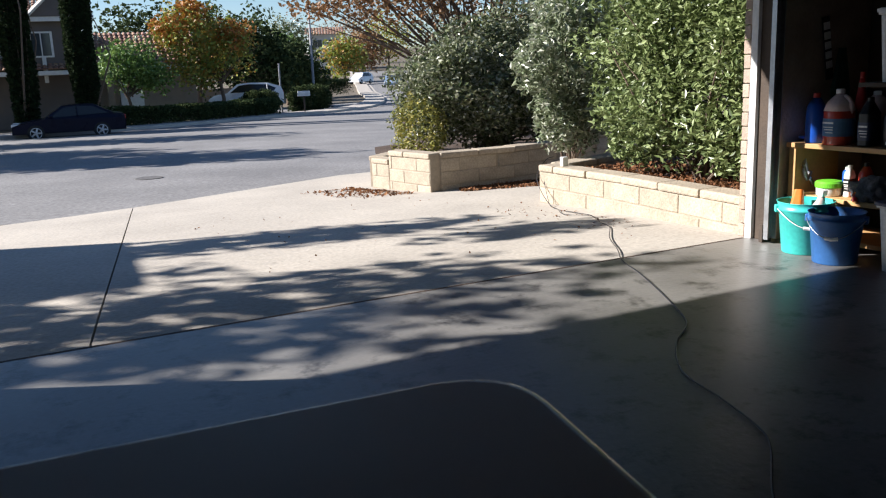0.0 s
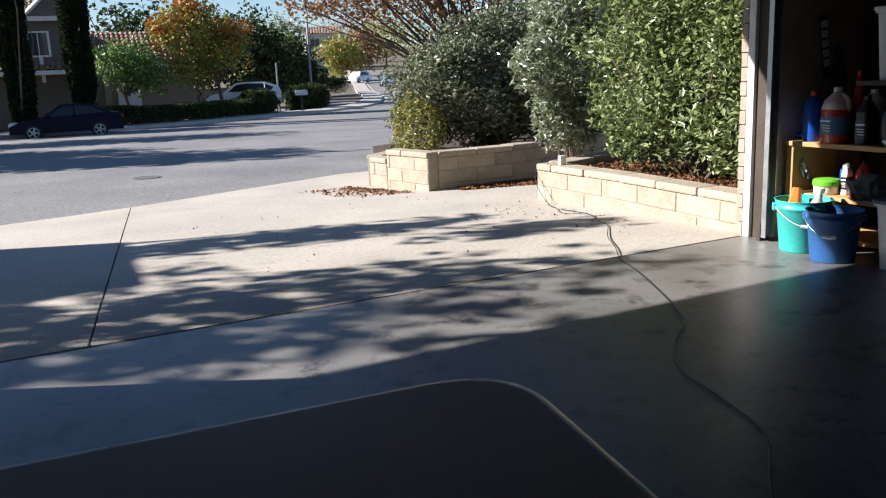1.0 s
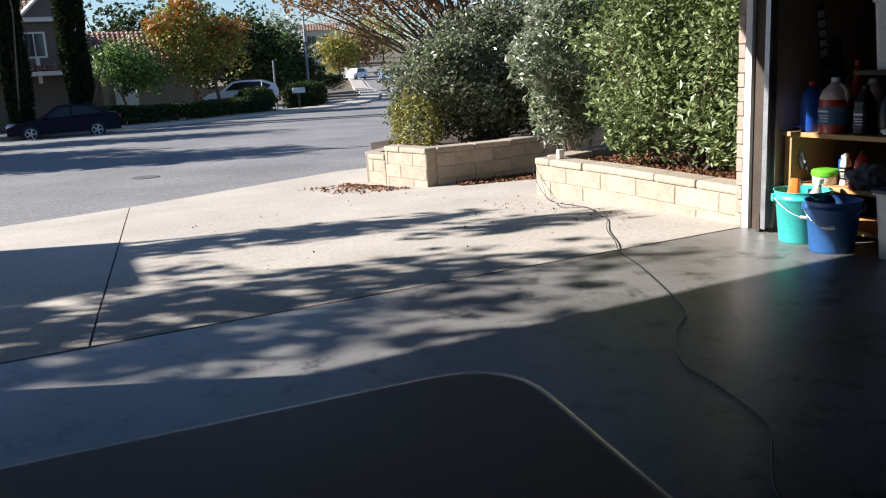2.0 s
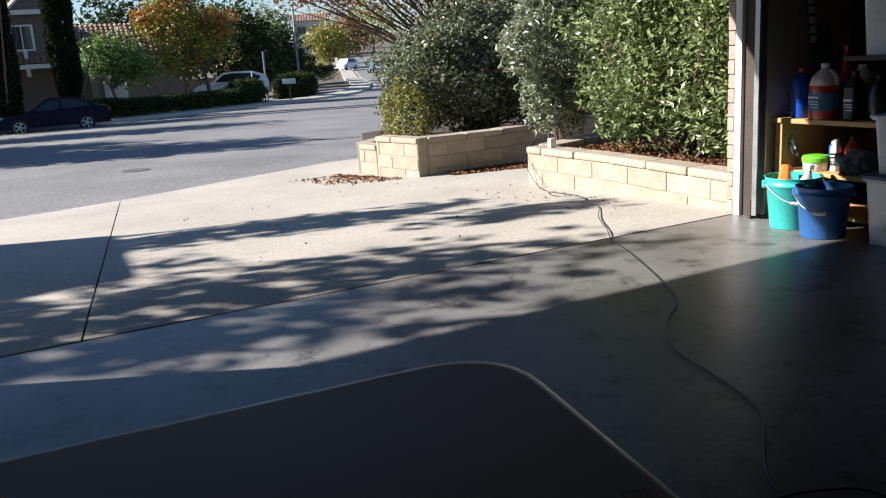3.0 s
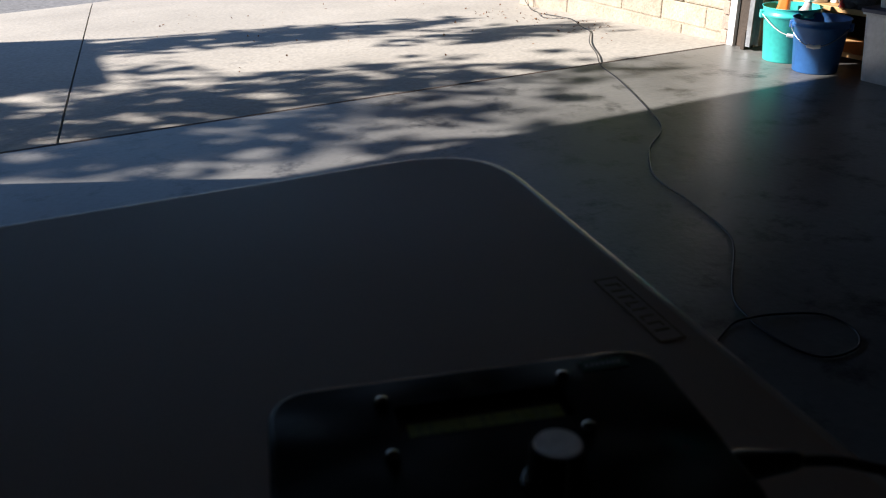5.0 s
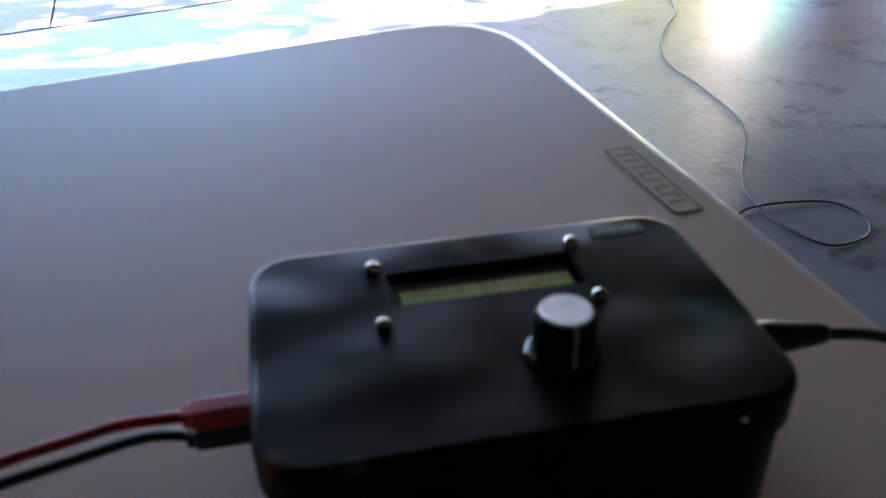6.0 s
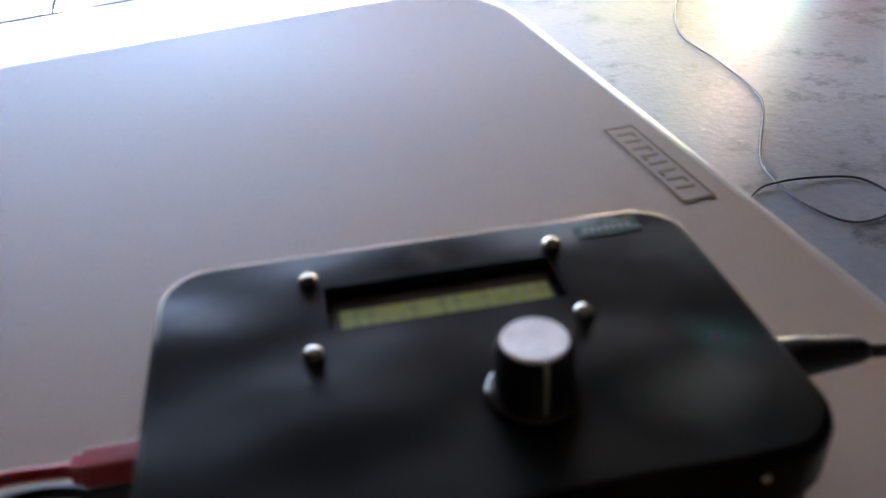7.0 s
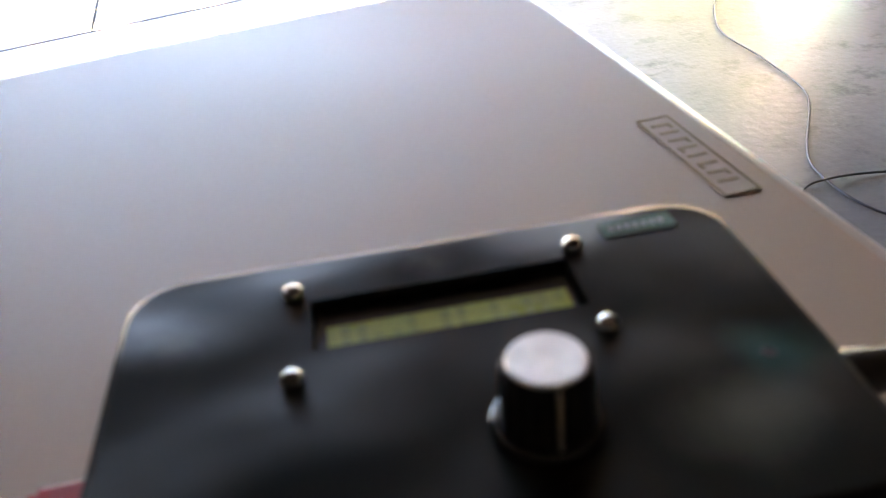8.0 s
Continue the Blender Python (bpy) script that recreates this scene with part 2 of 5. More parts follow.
def soft_patch(m, centre, radius, color, amount, rough=None):
    """A patch of another colour with a soft, uneven outline of its own on a material."""
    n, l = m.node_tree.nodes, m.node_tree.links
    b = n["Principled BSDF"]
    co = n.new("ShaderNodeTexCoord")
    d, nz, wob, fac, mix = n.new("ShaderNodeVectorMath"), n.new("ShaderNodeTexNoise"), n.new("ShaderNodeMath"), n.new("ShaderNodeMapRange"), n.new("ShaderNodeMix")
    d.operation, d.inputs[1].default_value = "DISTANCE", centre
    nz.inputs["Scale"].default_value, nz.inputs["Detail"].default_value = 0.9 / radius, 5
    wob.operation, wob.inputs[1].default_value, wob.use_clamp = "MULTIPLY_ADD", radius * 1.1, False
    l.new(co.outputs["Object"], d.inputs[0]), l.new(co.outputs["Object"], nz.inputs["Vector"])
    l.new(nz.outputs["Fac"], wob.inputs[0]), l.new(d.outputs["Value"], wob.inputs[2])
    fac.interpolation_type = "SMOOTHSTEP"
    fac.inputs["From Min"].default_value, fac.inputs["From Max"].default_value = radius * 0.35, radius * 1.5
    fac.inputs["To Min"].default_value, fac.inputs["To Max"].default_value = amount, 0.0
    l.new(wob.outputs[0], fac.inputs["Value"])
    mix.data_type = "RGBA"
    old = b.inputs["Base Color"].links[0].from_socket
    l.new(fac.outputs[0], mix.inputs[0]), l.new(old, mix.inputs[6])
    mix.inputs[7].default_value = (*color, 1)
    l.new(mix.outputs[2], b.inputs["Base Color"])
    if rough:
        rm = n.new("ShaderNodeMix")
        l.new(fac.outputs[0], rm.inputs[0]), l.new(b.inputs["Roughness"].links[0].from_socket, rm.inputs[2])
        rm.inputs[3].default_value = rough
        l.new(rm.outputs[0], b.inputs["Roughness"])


M_LID = mat("black_painted_lid", (0.013, 0.0135, 0.0105), 0.36, 0.8, 26, 300, 0.005, wave=0.005, spec=0.11, gr=0.08)
# teal, olive and grey patches, rougher than the lid around them
soft_patch(M_LID, (0.0655, -0.003, 0.055), 0.017, (0.022, 0.115, 0.095), 0.9, 0.5)
soft_patch(M_LID, (0.049, -0.020, 0.055), 0.021, (0.125, 0.125, 0.090), 0.75, 0.5)
soft_patch(M_LID, (-0.004, 0.0535, 0.055), 0.011, (0.13, 0.125, 0.105), 0.7, 0.5)
soft_patch(M_LID, (-0.071, 0.034, 0.055), 0.011, (0.10, 0.10, 0.09), 0.6, 0.5)
# tan edge wear at the front-left corner
soft_patch(M_LID, (-0.082, -0.040, 0.053), 0.008, (0.26, 0.18, 0.10), 0.9, 0.6)
soft_patch(M_LID, (-0.058, -0.046, 0.054), 0.006, (0.22, 0.15, 0.09), 0.8, 0.6)


# ---- mesh helpers ----
def mesh_object(name, bm, material, parent=None, smooth=False):
    me = bpy.data.meshes.new(name)
    bm.normal_update()
    bm.to_mesh(me)
    bm.free()
    if material:
        me.materials.append(material)
    if smooth:
        for p in me.polygons:
            p.use_smooth = True
    ob = new(name, me)
    if parent:
        ob.parent = parent
    return ob


def part(name, bm, material, parent, label="", smooth=False):
    ob = mesh_object(name, bm, material, parent, smooth)
    return tagged(ob, label) if label else ob


def thing(name, m, label, category, group="", kind=""):
    ob = new(name)
    ob.matrix_world = m
    ob.empty_display_size = 0.1
    return tagged(ob, label, category, group, kind)


def add_box(bm, x0, x1, y0, y1, z0, z1, bevel=0.0):
    g = bmesh.ops.create_cube(bm, size=1)
    for v in g["verts"]:
        v.co = Vector(((x0 + x1) / 2 + v.co.x * (x1 - x0), (y0 + y1) / 2 + v.co.y * (y1 - y0), (z0 + z1) / 2 + v.co.z * (z1 - z0)))
    if bevel:
        es = list({e for v in g["verts"] for e in v.link_edges})
        bmesh.ops.bevel(bm, geom=es, offset=bevel, segments=2, affect="EDGES", profile=0.5)
    return bm


def box(x0, x1, y0, y1, z0, z1, bevel=0.0):
    return add_box(bmesh.new(), x0, x1, y0, y1, z0, z1, bevel)


def structure(name, bm, material, label, category):
    ob = mesh_object(name, bm, material)
    return tagged(ob, label, category, kind="structure")


def lathe(profile, seg=32, bm=None, cx=0.0, cy=0.0):
    """A turned body from (radius, height) pairs."""
    bm = bm or bmesh.new()
    rings = [[bm.verts.new((cx + r * math.cos(2 * math.pi * i / seg), cy + r * math.sin(2 * math.pi * i / seg), z)) for i in range(seg)] for r, z in profile]
    for a, b in zip(rings, rings[1:]):
        for i in range(seg):
            bm.faces.new((a[i], a[(i + 1) % seg], b[(i + 1) % seg], b[i]))
    bm.faces.new(rings[-1]) if profile[-1][0] > 1e-4 else None
    bm.faces.new(rings[0][::-1]) if profile[0][0] > 1e-4 else None
    return bm


def tube(points, radii, seg=8, bm=None):
    """A round, tapering body along points."""
    bm = bm or bmesh.new()
    pts = [Vector(p) for p in points]
    rings = []
    for i, p in enumerate(pts):
        d = (pts[min(i + 1, len(pts) - 1)] - pts[max(i - 1, 0)]).normalized()
        side = d.cross(Vector((0, 0, 1)) if abs(d.z) < 0.9 else Vector((1, 0, 0))).normalized()
        up = side.cross(d)
        r = radii[i] if isinstance(radii, (list, tuple)) else radii
        rings.append([bm.verts.new(p + (side * math.cos(2 * math.pi * k / seg) + up * math.sin(2 * math.pi * k / seg)) * r) for k in range(seg)])
    for a, b in zip(rings, rings[1:]):
        for k in range(seg):
            bm.faces.new((a[k], a[(k + 1) % seg], b[(k + 1) % seg], b[k]))
    bm.faces.new(rings[0][::-1]), bm.faces.new(rings[-1])
    return bm


def smooth_line(points, n=8):
    """More points along a smooth line through the given ones."""
    p = [Vector(q) for q in points]
    out = []
    for i in range(len(p) - 1):
        a, b, c, d = p[max(i - 1, 0)], p[i], p[i + 1], p[min(i + 2, len(p) - 1)]
        for k in range(n):
            t = k / n
            out.append(0.5 * (2 * b + (c - a) * t + (2 * a - 5 * b + 4 * c - d) * t * t + (3 * b - a - 3 * c + d) * t ** 3))
    return out + [p[-1]]


def rounded(w, d, r, seg=6):
    """The outline of a rectangle with round corners, from its middle."""
    pts = []
    for cx, cy, a0 in ((w / 2 - r, d / 2 - r, 0), (-w / 2 + r, d / 2 - r, 90), (-w / 2 + r, -d / 2 + r, 180), (w / 2 - r, -d / 2 + r, 270)):
        for k in range(seg + 1):
            a = radians(a0 + 90 * k / seg)
            pts.append((cx + r * math.cos(a), cy + r * math.sin(a)))
    return pts


def loft(outlines, bm=None, cap=True):
    """Rings of equal count, each (points, z), joined into one body."""
    bm = bm or bmesh.new()
    rings = [[bm.verts.new((x, y, z)) for x, y in pts] for pts, z in outlines]
    n = len(rings[0])
    for a, b in zip(rings, rings[1:]):
        for i in range(n):
            bm.faces.new((a[i], a[(i + 1) % n], b[(i + 1) % n], b[i]))
    if cap:
        bm.faces.new(rings[0][::-1]), bm.faces.new(rings[-1])
    return bm


def leaf_mesh(name, centres, sizes, rng, up=0.5, width=0.45):
    """Many small folded leaves at the given places, as one mesh."""
    n = len(centres)
    d = rng.normal(size=(n, 3))
    d[:, 2] = d[:, 2] * 0.7
    d /= np.linalg.norm(d, axis=1)[:, None]
    nor = rng.normal(size=(n, 3)) + np.array([0, 0, up * 2])
    side = np.cross(d, nor)
    side /= np.linalg.norm(side, axis=1)[:, None] + 1e-9
    nor = np.cross(side, d)
    s = np.asarray(sizes)[:, None]
    c = np.asarray(centres)
    v = np.stack([c - d * s * 0.5, c + side * s * width * 0.5 + nor * s * 0.1, c + d * s * 0.5, c - side * s * width * 0.5 + nor * s * 0.1], 1).reshape(-1, 3)
    i = np.arange(n)[:, None] * 4
    f = np.concatenate([i + np.array([0, 1, 2]), i + np.array([0, 2, 3])], 0)
    me = bpy.data.meshes.new(name)
    me.from_pydata(v.tolist(), [], f.tolist())
    return me


def blob_points(rng, centre, radii, n, shell=0.55, lump=0.22, boxy=2.0, freq=2.2):
    """Places within the outer part of an uneven rounded body."""
    u = rng.normal(size=(n, 3))
    u /= (np.abs(u) ** boxy).sum(1)[:, None] ** (1 / boxy)
    k = np.array([1 + lump * noise.noise(Vector(q) * freq + Vector(centre)) * 1.6 for q in u])
    r = (shell + (1 - shell) * rng.random(n) ** 0.6) * k
    return np.asarray(centre) + u * r[:, None] * np.asarray(radii)


def foliage(name, pts, size, material, parent, rng, up=0.5, width=0.45, label=""):
    me = leaf_mesh(name, pts, size * (0.65 + 0.7 * rng.random(len(pts))), rng, up, width)
    me.materials.append(material)
    ob = new(name, me)
    ob.parent = parent
    return tagged(ob, label) if label else ob


def stems(rng, base, tops, r0, bm=None, r1=0.004):
    bm = bm or bmesh.new()
    for t in tops:
        b = Vector(base) + Vector((rng.normal() * r0 * 2, rng.normal() * r0 * 2, 0))
        mid = b.lerp(Vector(t), 0.5) + Vector((rng.normal() * 0.06, rng.normal() * 0.06, 0.05)) * (Vector(t) - b).length
        tube([b, b.lerp(mid, 0.55), mid, mid.lerp(Vector(t), 0.5), Vector(t)], [r0, r0 * 0.8, r0 * 0.6, r0 * 0.4, r1], 6, bm)
    return bm


def shrub(name, base, blobs, size, material, label, category="shrub", seed=1, n_stems=9, r0=0.018, up=0.5, width=0.45, group=""):
    """A bush: stems from its base and leaves in several uneven bodies, each (centre, radii, count)."""
    rng = np.random.default_rng(seed)
    ob = thing(name, Matrix.Translation(base), label, category, group)
    pts = np.concatenate([blob_points(rng, np.array(c) - np.array(base), r, n, boxy=bx) for c, r, n, bx in blobs])
    pts = pts[pts[:, 2] > 0.02]
    tops = pts[rng.choice(len(pts), n_stems)]
    tagged(part("wood", stems(rng, (0, 0, 0), tops, r0), M_BARK, ob), kind="stuff")
    foliage("leaves", pts, size, material, ob, rng, up, width)
    return ob


def tree(name, base, height, trunk_r, blobs, size, material, label, seed=1, limbs=10, fork=0.4, group="", up=0.3):
    rng = np.random.default_rng(seed)
    ob = thing(name, Matrix.Translation(base), label, "tree", group)
    pts = np.concatenate([blob_points(rng, np.array(c) - np.array(base), r, n, shell=0.25, lump=0.4) for c, r, n in blobs])
    top = Vector((rng.normal() * 0.1, rng.normal() * 0.1, height * fork))
    bm = tube([(0, 0, -0.1), (0.02, 0, height * fork * 0.5), top], [trunk_r * 1.25, trunk_r, trunk_r * 0.8], 10)
    part("trunk", bm, M_BARK, ob)
    tops = pts[rng.choice(len(pts), limbs)]
    part("wood", stems(rng, top - Vector((0, 0, 0.05)), tops, trunk_r * 0.45, r1=trunk_r * 0.06), M_BARK, ob)
    foliage("crown", pts, size, material, ob, rng, up, 0.6)
    return ob


# ---- ground, road, driveway ----
def lerp_table(v, table):
    for (a, za), (b, zb) in zip(table, table[1:]):
        if v <= b:
            return za + (zb - za) * (v - a) / (b - a)
    return table[-1][1]


FALL = [(0, -0.30), (8.5, -0.31), (40, -1.30), (60, -1.62), (100, -1.62), (140, -1.0), (220, 2.5), (500, 12.0), (1600, 30.0)]


def ground_z(x, y):
    return lerp_table(math.hypot(x + 3.63, y + 3.38), FALL)


def drive_z(x, y):
    return -0.04 * max(y, 0.0)


def sheet(name, rows, material, label, category, zf):
    """A sheet of land through rows of plan points, laid on a height."""
    bm = bmesh.new()
    grid = [[bm.verts.new((x, y, zf(x, y))) for x, y in row] for row in rows]
    for a, b in zip(grid, grid[1:]):
        for i in range(len(a) - 1):
            bm.faces.new((a[i], a[i + 1], b[i + 1], b[i]))
    bmesh.ops.recalc_face_normals(bm, faces=bm.faces)
    if sum(f.normal.z for f in bm.faces) < 0:
        bmesh.ops.reverse_faces(bm, faces=bm.faces)
    return structure(name, bm, material, label, category)


radii = [7.6, 9, 12, 16, 22, 30, 36, 40, 45, 52, 60, 75, 100, 140, 180, 220, 300, 500, 900, 1600]
sheet("ground", [[(-3.63 + r * math.cos(a), -3.38 + r * math.sin(a)) for a in np.linspace(0, 2 * math.pi, 73)] for r in radii],
      M_GROUND, "dry brown earth and planting strips beyond the street", "ground", lambda x, y: ground_z(x, y) - 0.06)
sheet("ground_near", [[(x, y) for x in np.linspace(-16, 10, 20)] for y in np.linspace(-14, 7, 16)], M_GROUND,
      "bare earth under the house and drive", "ground", lambda x, y: -0.42)


def curve_xy(points, n=10):
    return [(p.x, p.y) for p in smooth_line([(x, y, 0) for x, y in points], n)]


NEAR_KERB = [(-60, -14), (-20, 0.2), (-9, 3.1), (-5.6, 4.0), (-3.78, 4.4), (-2.75, 4.72), (-1.39, 5.42), (0.18, 6.31), (4, 8.9), (12, 16), (26, 32), (44, 62), (62, 104), (80, 150)]
FAR_KERB = [(-70, 14), (-30, 27), (-12, 33.5), (-3.8, 36.6), (0.9, 37.8), (6, 40.4), (10.8, 43.6), (15.5, 47.5), (21, 55), (27, 68), (35, 90), (47, 122), (60, 160)]
near, far = curve_xy(NEAR_KERB), curve_xy(FAR_KERB)


def resample(line, n):
    p = np.array(line)
    s = np.r_[0, np.cumsum(np.hypot(*np.diff(p, axis=0).T))]
    q = np.linspace(0, s[-1], n)
    return list(zip(np.interp(q, s, p[:, 0]), np.interp(q, s, p[:, 1])))


na, fa = resample(near, 140), resample(far, 140)
sheet("road", [[(a[0] + (b[0] - a[0]) * k / 20, a[1] + (b[1] - a[1]) * k / 20) for a, b in zip(na, fa)] for k in range(21)], M_ASPH,
      "grey worn asphalt residential street", "road", ground_z)


def ribbon(line, profile, zf, name, material, label, category, rise=lambda x, y: 1.0):
    """A kerb: a section of (offset to the left, height) carried along a line."""
    bm = bmesh.new()
    rings = []
    for i, (x, y) in enumerate(line):
        x2, y2 = line[min(i + 1, len(line) - 1)]
        x1, y1 = line[max(i - 1, 0)]
        d = Vector((x2 - x1, y2 - y1)).normalized()
        rings.append([bm.verts.new((x - d.y * o, y + d.x * o, zf(x, y) + (h * rise(x, y) if h > 0.02 else h))) for o, h in profile])
    for a, b in zip(rings, rings[1:]):
        for i in range(len(profile) - 1):
            bm.faces.new((a[i], b[i], b[i + 1], a[i + 1]))
    bmesh.ops.recalc_face_normals(bm, faces=bm.faces)
    return structure(name, bm, material, label, category)


kerb_near = [p for p in curve_xy(NEAR_KERB, 14)]
ribbon(kerb_near, [(0.42, -0.05), (0.42, 0.015), (0.05, 0.004), (-0.05, 0.5), (-0.22, 0.9), (-0.37, 1.0), (-0.372, -0.2)], ground_z, "kerb_near", M_KERB, "pale rolled concrete kerb and gutter", "kerb",
       lambda x, y: min(max(drive_z(x, y + 0.4) - ground_z(x, y) + 0.002, 0.03), 0.14))
ribbon(far, [(-0.42, 0.012), (0.0, 0.006), (0.05, 0.14), (0.2, 0.15), (1.7, 0.17), (1.7, -0.2)], ground_z, "kerb_far", M_KERB, "pale concrete kerb and pavement across the street", "kerb")

# driveway slabs between recessed joints
DRIVE_EDGE = [(-9.0, 3.5), (-5.6, 4.35), (-3.78, 4.78), (-2.75, 5.1), (-1.39, 5.8), (0.0, 6.55)]
edge = curve_xy(DRIVE_EDGE, 12)


def edge_y(x):
    p = np.array(edge)
    return float(np.interp(x, p[:, 0], p[:, 1]))


def slab(name, left, right, n, label, y_low=0.022, y_top=None, gap=0.005, parent=None):
    """A driveway bay between two slanting side lines, each (x at the garage, x at the street)."""
    bm = bmesh.new()
    cols = []
    for k in range(n + 1):
        f = k / n
        x0 = left[0] + gap + (right[0] - left[0] - 2 * gap) * f
        x1 = left[1] + gap + (right[1] - left[1] - 2 * gap) * f
        y1 = edge_y(x1)
        cols.append([(x0 + (x1 - x0) * j / 10, y_low + (y1 - y_low) * j / 10) for j in range(11)])
    tops = [[bm.verts.new((x, y, drive_z(x, y) - (0.0 if 0 < j < 10 else 0.006))) for j, (x, y) in enumerate(c)] for c in cols]
    lows = [[bm.verts.new((x, y, drive_z(x, y) - 0.2)) for x, y in c] for c in cols]
    for i in range(n):
        for j in range(10):
            bm.faces.new((tops[i][j], tops[i + 1][j], tops[i + 1][j + 1], tops[i][j + 1]))
    for i in range(n):
        bm.faces.new((lows[i][0], lows[i + 1][0], tops[i + 1][0], tops[i][0]))
        bm.faces.new((lows[i + 1][10], lows[i][10], tops[i][10], tops[i + 1][10]))
    for j in range(10):
        bm.faces.new((lows[0][j + 1], lows[0][j], tops[0][j], tops[0][j + 1]))
        bm.faces.new((lows[n][j], lows[n][j + 1], tops[n][j + 1], tops[n][j]))
    return structure(name, bm, M_DRIVE, label, "driveway")


slab("driveway_1", (-8.4, -6.8), (-3.45, -2.64), 8, "tan concrete driveway bay with leaf shadows")
slab("driveway_2", (-3.45, -2.64), (0.6, 1.4), 14, "tan concrete driveway bay beside the planters")
structure("joint_filler", box(-7.5, 0.9, 0.0, 5.5, -0.45, -0.30), M_SOIL, "dark dirt in the driveway joints", "joint")

structure("joint_1", box(-8.3, -0.03, 0.002, 0.020, -0.05, 0.0005), M_SOIL, "dark dirt-filled joint between floor and driveway", "joint")

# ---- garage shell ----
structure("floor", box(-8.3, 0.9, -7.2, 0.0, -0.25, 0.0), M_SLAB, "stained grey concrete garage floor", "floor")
structure("wall_right", box(0.75, 0.9, -7.2, -0.12, 0.0, 2.7), M_PLASTER, "unpainted garage side wall, coloured near-black to cut bounce light", "wall")
structure("wall_left", box(-8.35, -8.2, -7.2, -0.12, 0.0, 2.7), M_PLASTER, "unpainted garage side wall, coloured near-black to cut bounce light", "wall")
structure("wall_back", box(-8.35, 0.9, -7.35, -7.2, 0.0, 2.7), M_PLASTER, "unpainted garage back wall, coloured near-black to cut bounce light", "wall")
structure("wall_front_left", box(-8.35, -4.36, -0.12, 0.0, 0.0, 2.7), M_STUCCO, "stuccoed garage front wall", "wall")
structure("wall_front_right", box(0.03, 0.9, -0.12, 0.0, 0.0, 2.7), M_STUD, "dark bare timber framing beside the door", "wall")
structure("wall_header", box(-4.36, 0.03, -0.12, 0.0, 2.15, 2.7), M_STUCCO, "stuccoed header over the garage door", "wall")
structure("ceiling", box(-8.35, 0.9, -7.35, 0.0, 2.7, 2.85), M_PLASTER, "garage ceiling, coloured near-black to cut bounce light", "ceiling")
structure("roof_eave", box(-11.0, 4.0, 0.004, 0.97, 2.2, 2.34), M_DARKWOOD, "deep overhanging eave above the garage door", "eave")
structure("wall_house_right", box(0.9, 9.0, -0.3, 0.0, -0.4, 2.7), M_STUCCO, "stuccoed house front wall", "wall")
structure("door_1", box(-4.32, -0.05, -2.6, -0.35, 2.28, 2.33, 0.01), M_DARKWOOD, "sectional garage door rolled up overhead", "garage door")
# out-of-view box, added only to cast the straight-edged shadow on the drive
structure("shadow_block", box(-10.6, -7.17, 3.2, 4.9, -0.4, 2.6), M_STUCCO, "unseen block added to shade the left of the drive", "wall")

# jamb: white stop, timber lining, steel track
structure("trim_stop", box(-0.022, 0.018, -0.034, 0.012, 0.0, 2.15, 0.003), M_WHITE, "white painted door stop trim", "trim")
structure("trim_lining", box(0.0, 0.03, -0.12, -0.034, 0.0, 2.15, 0.002), M_DARKWOOD, "dark timber jamb lining", "trim")
track = thing("door_track", pose(-0.02, -0.15, 0.0), "galvanised steel vertical garage door track", "door track")
bm = box(-0.03, 0.03, -0.003, 0.003, 0.02, 2.1)
add_box(bm, 0.027, 0.033, -0.03, 0.0, 0.02, 2.1)
add_box(bm, -0.033, -0.027, -0.03, 0.0, 0.02, 2.1)
part("rail", bm, M_GALV, track)
part("foot_bracket", box(-0.035, 0.035, 0.004, 0.03, 0.0, 0.10, 0.003), M_DARKWOOD, track)


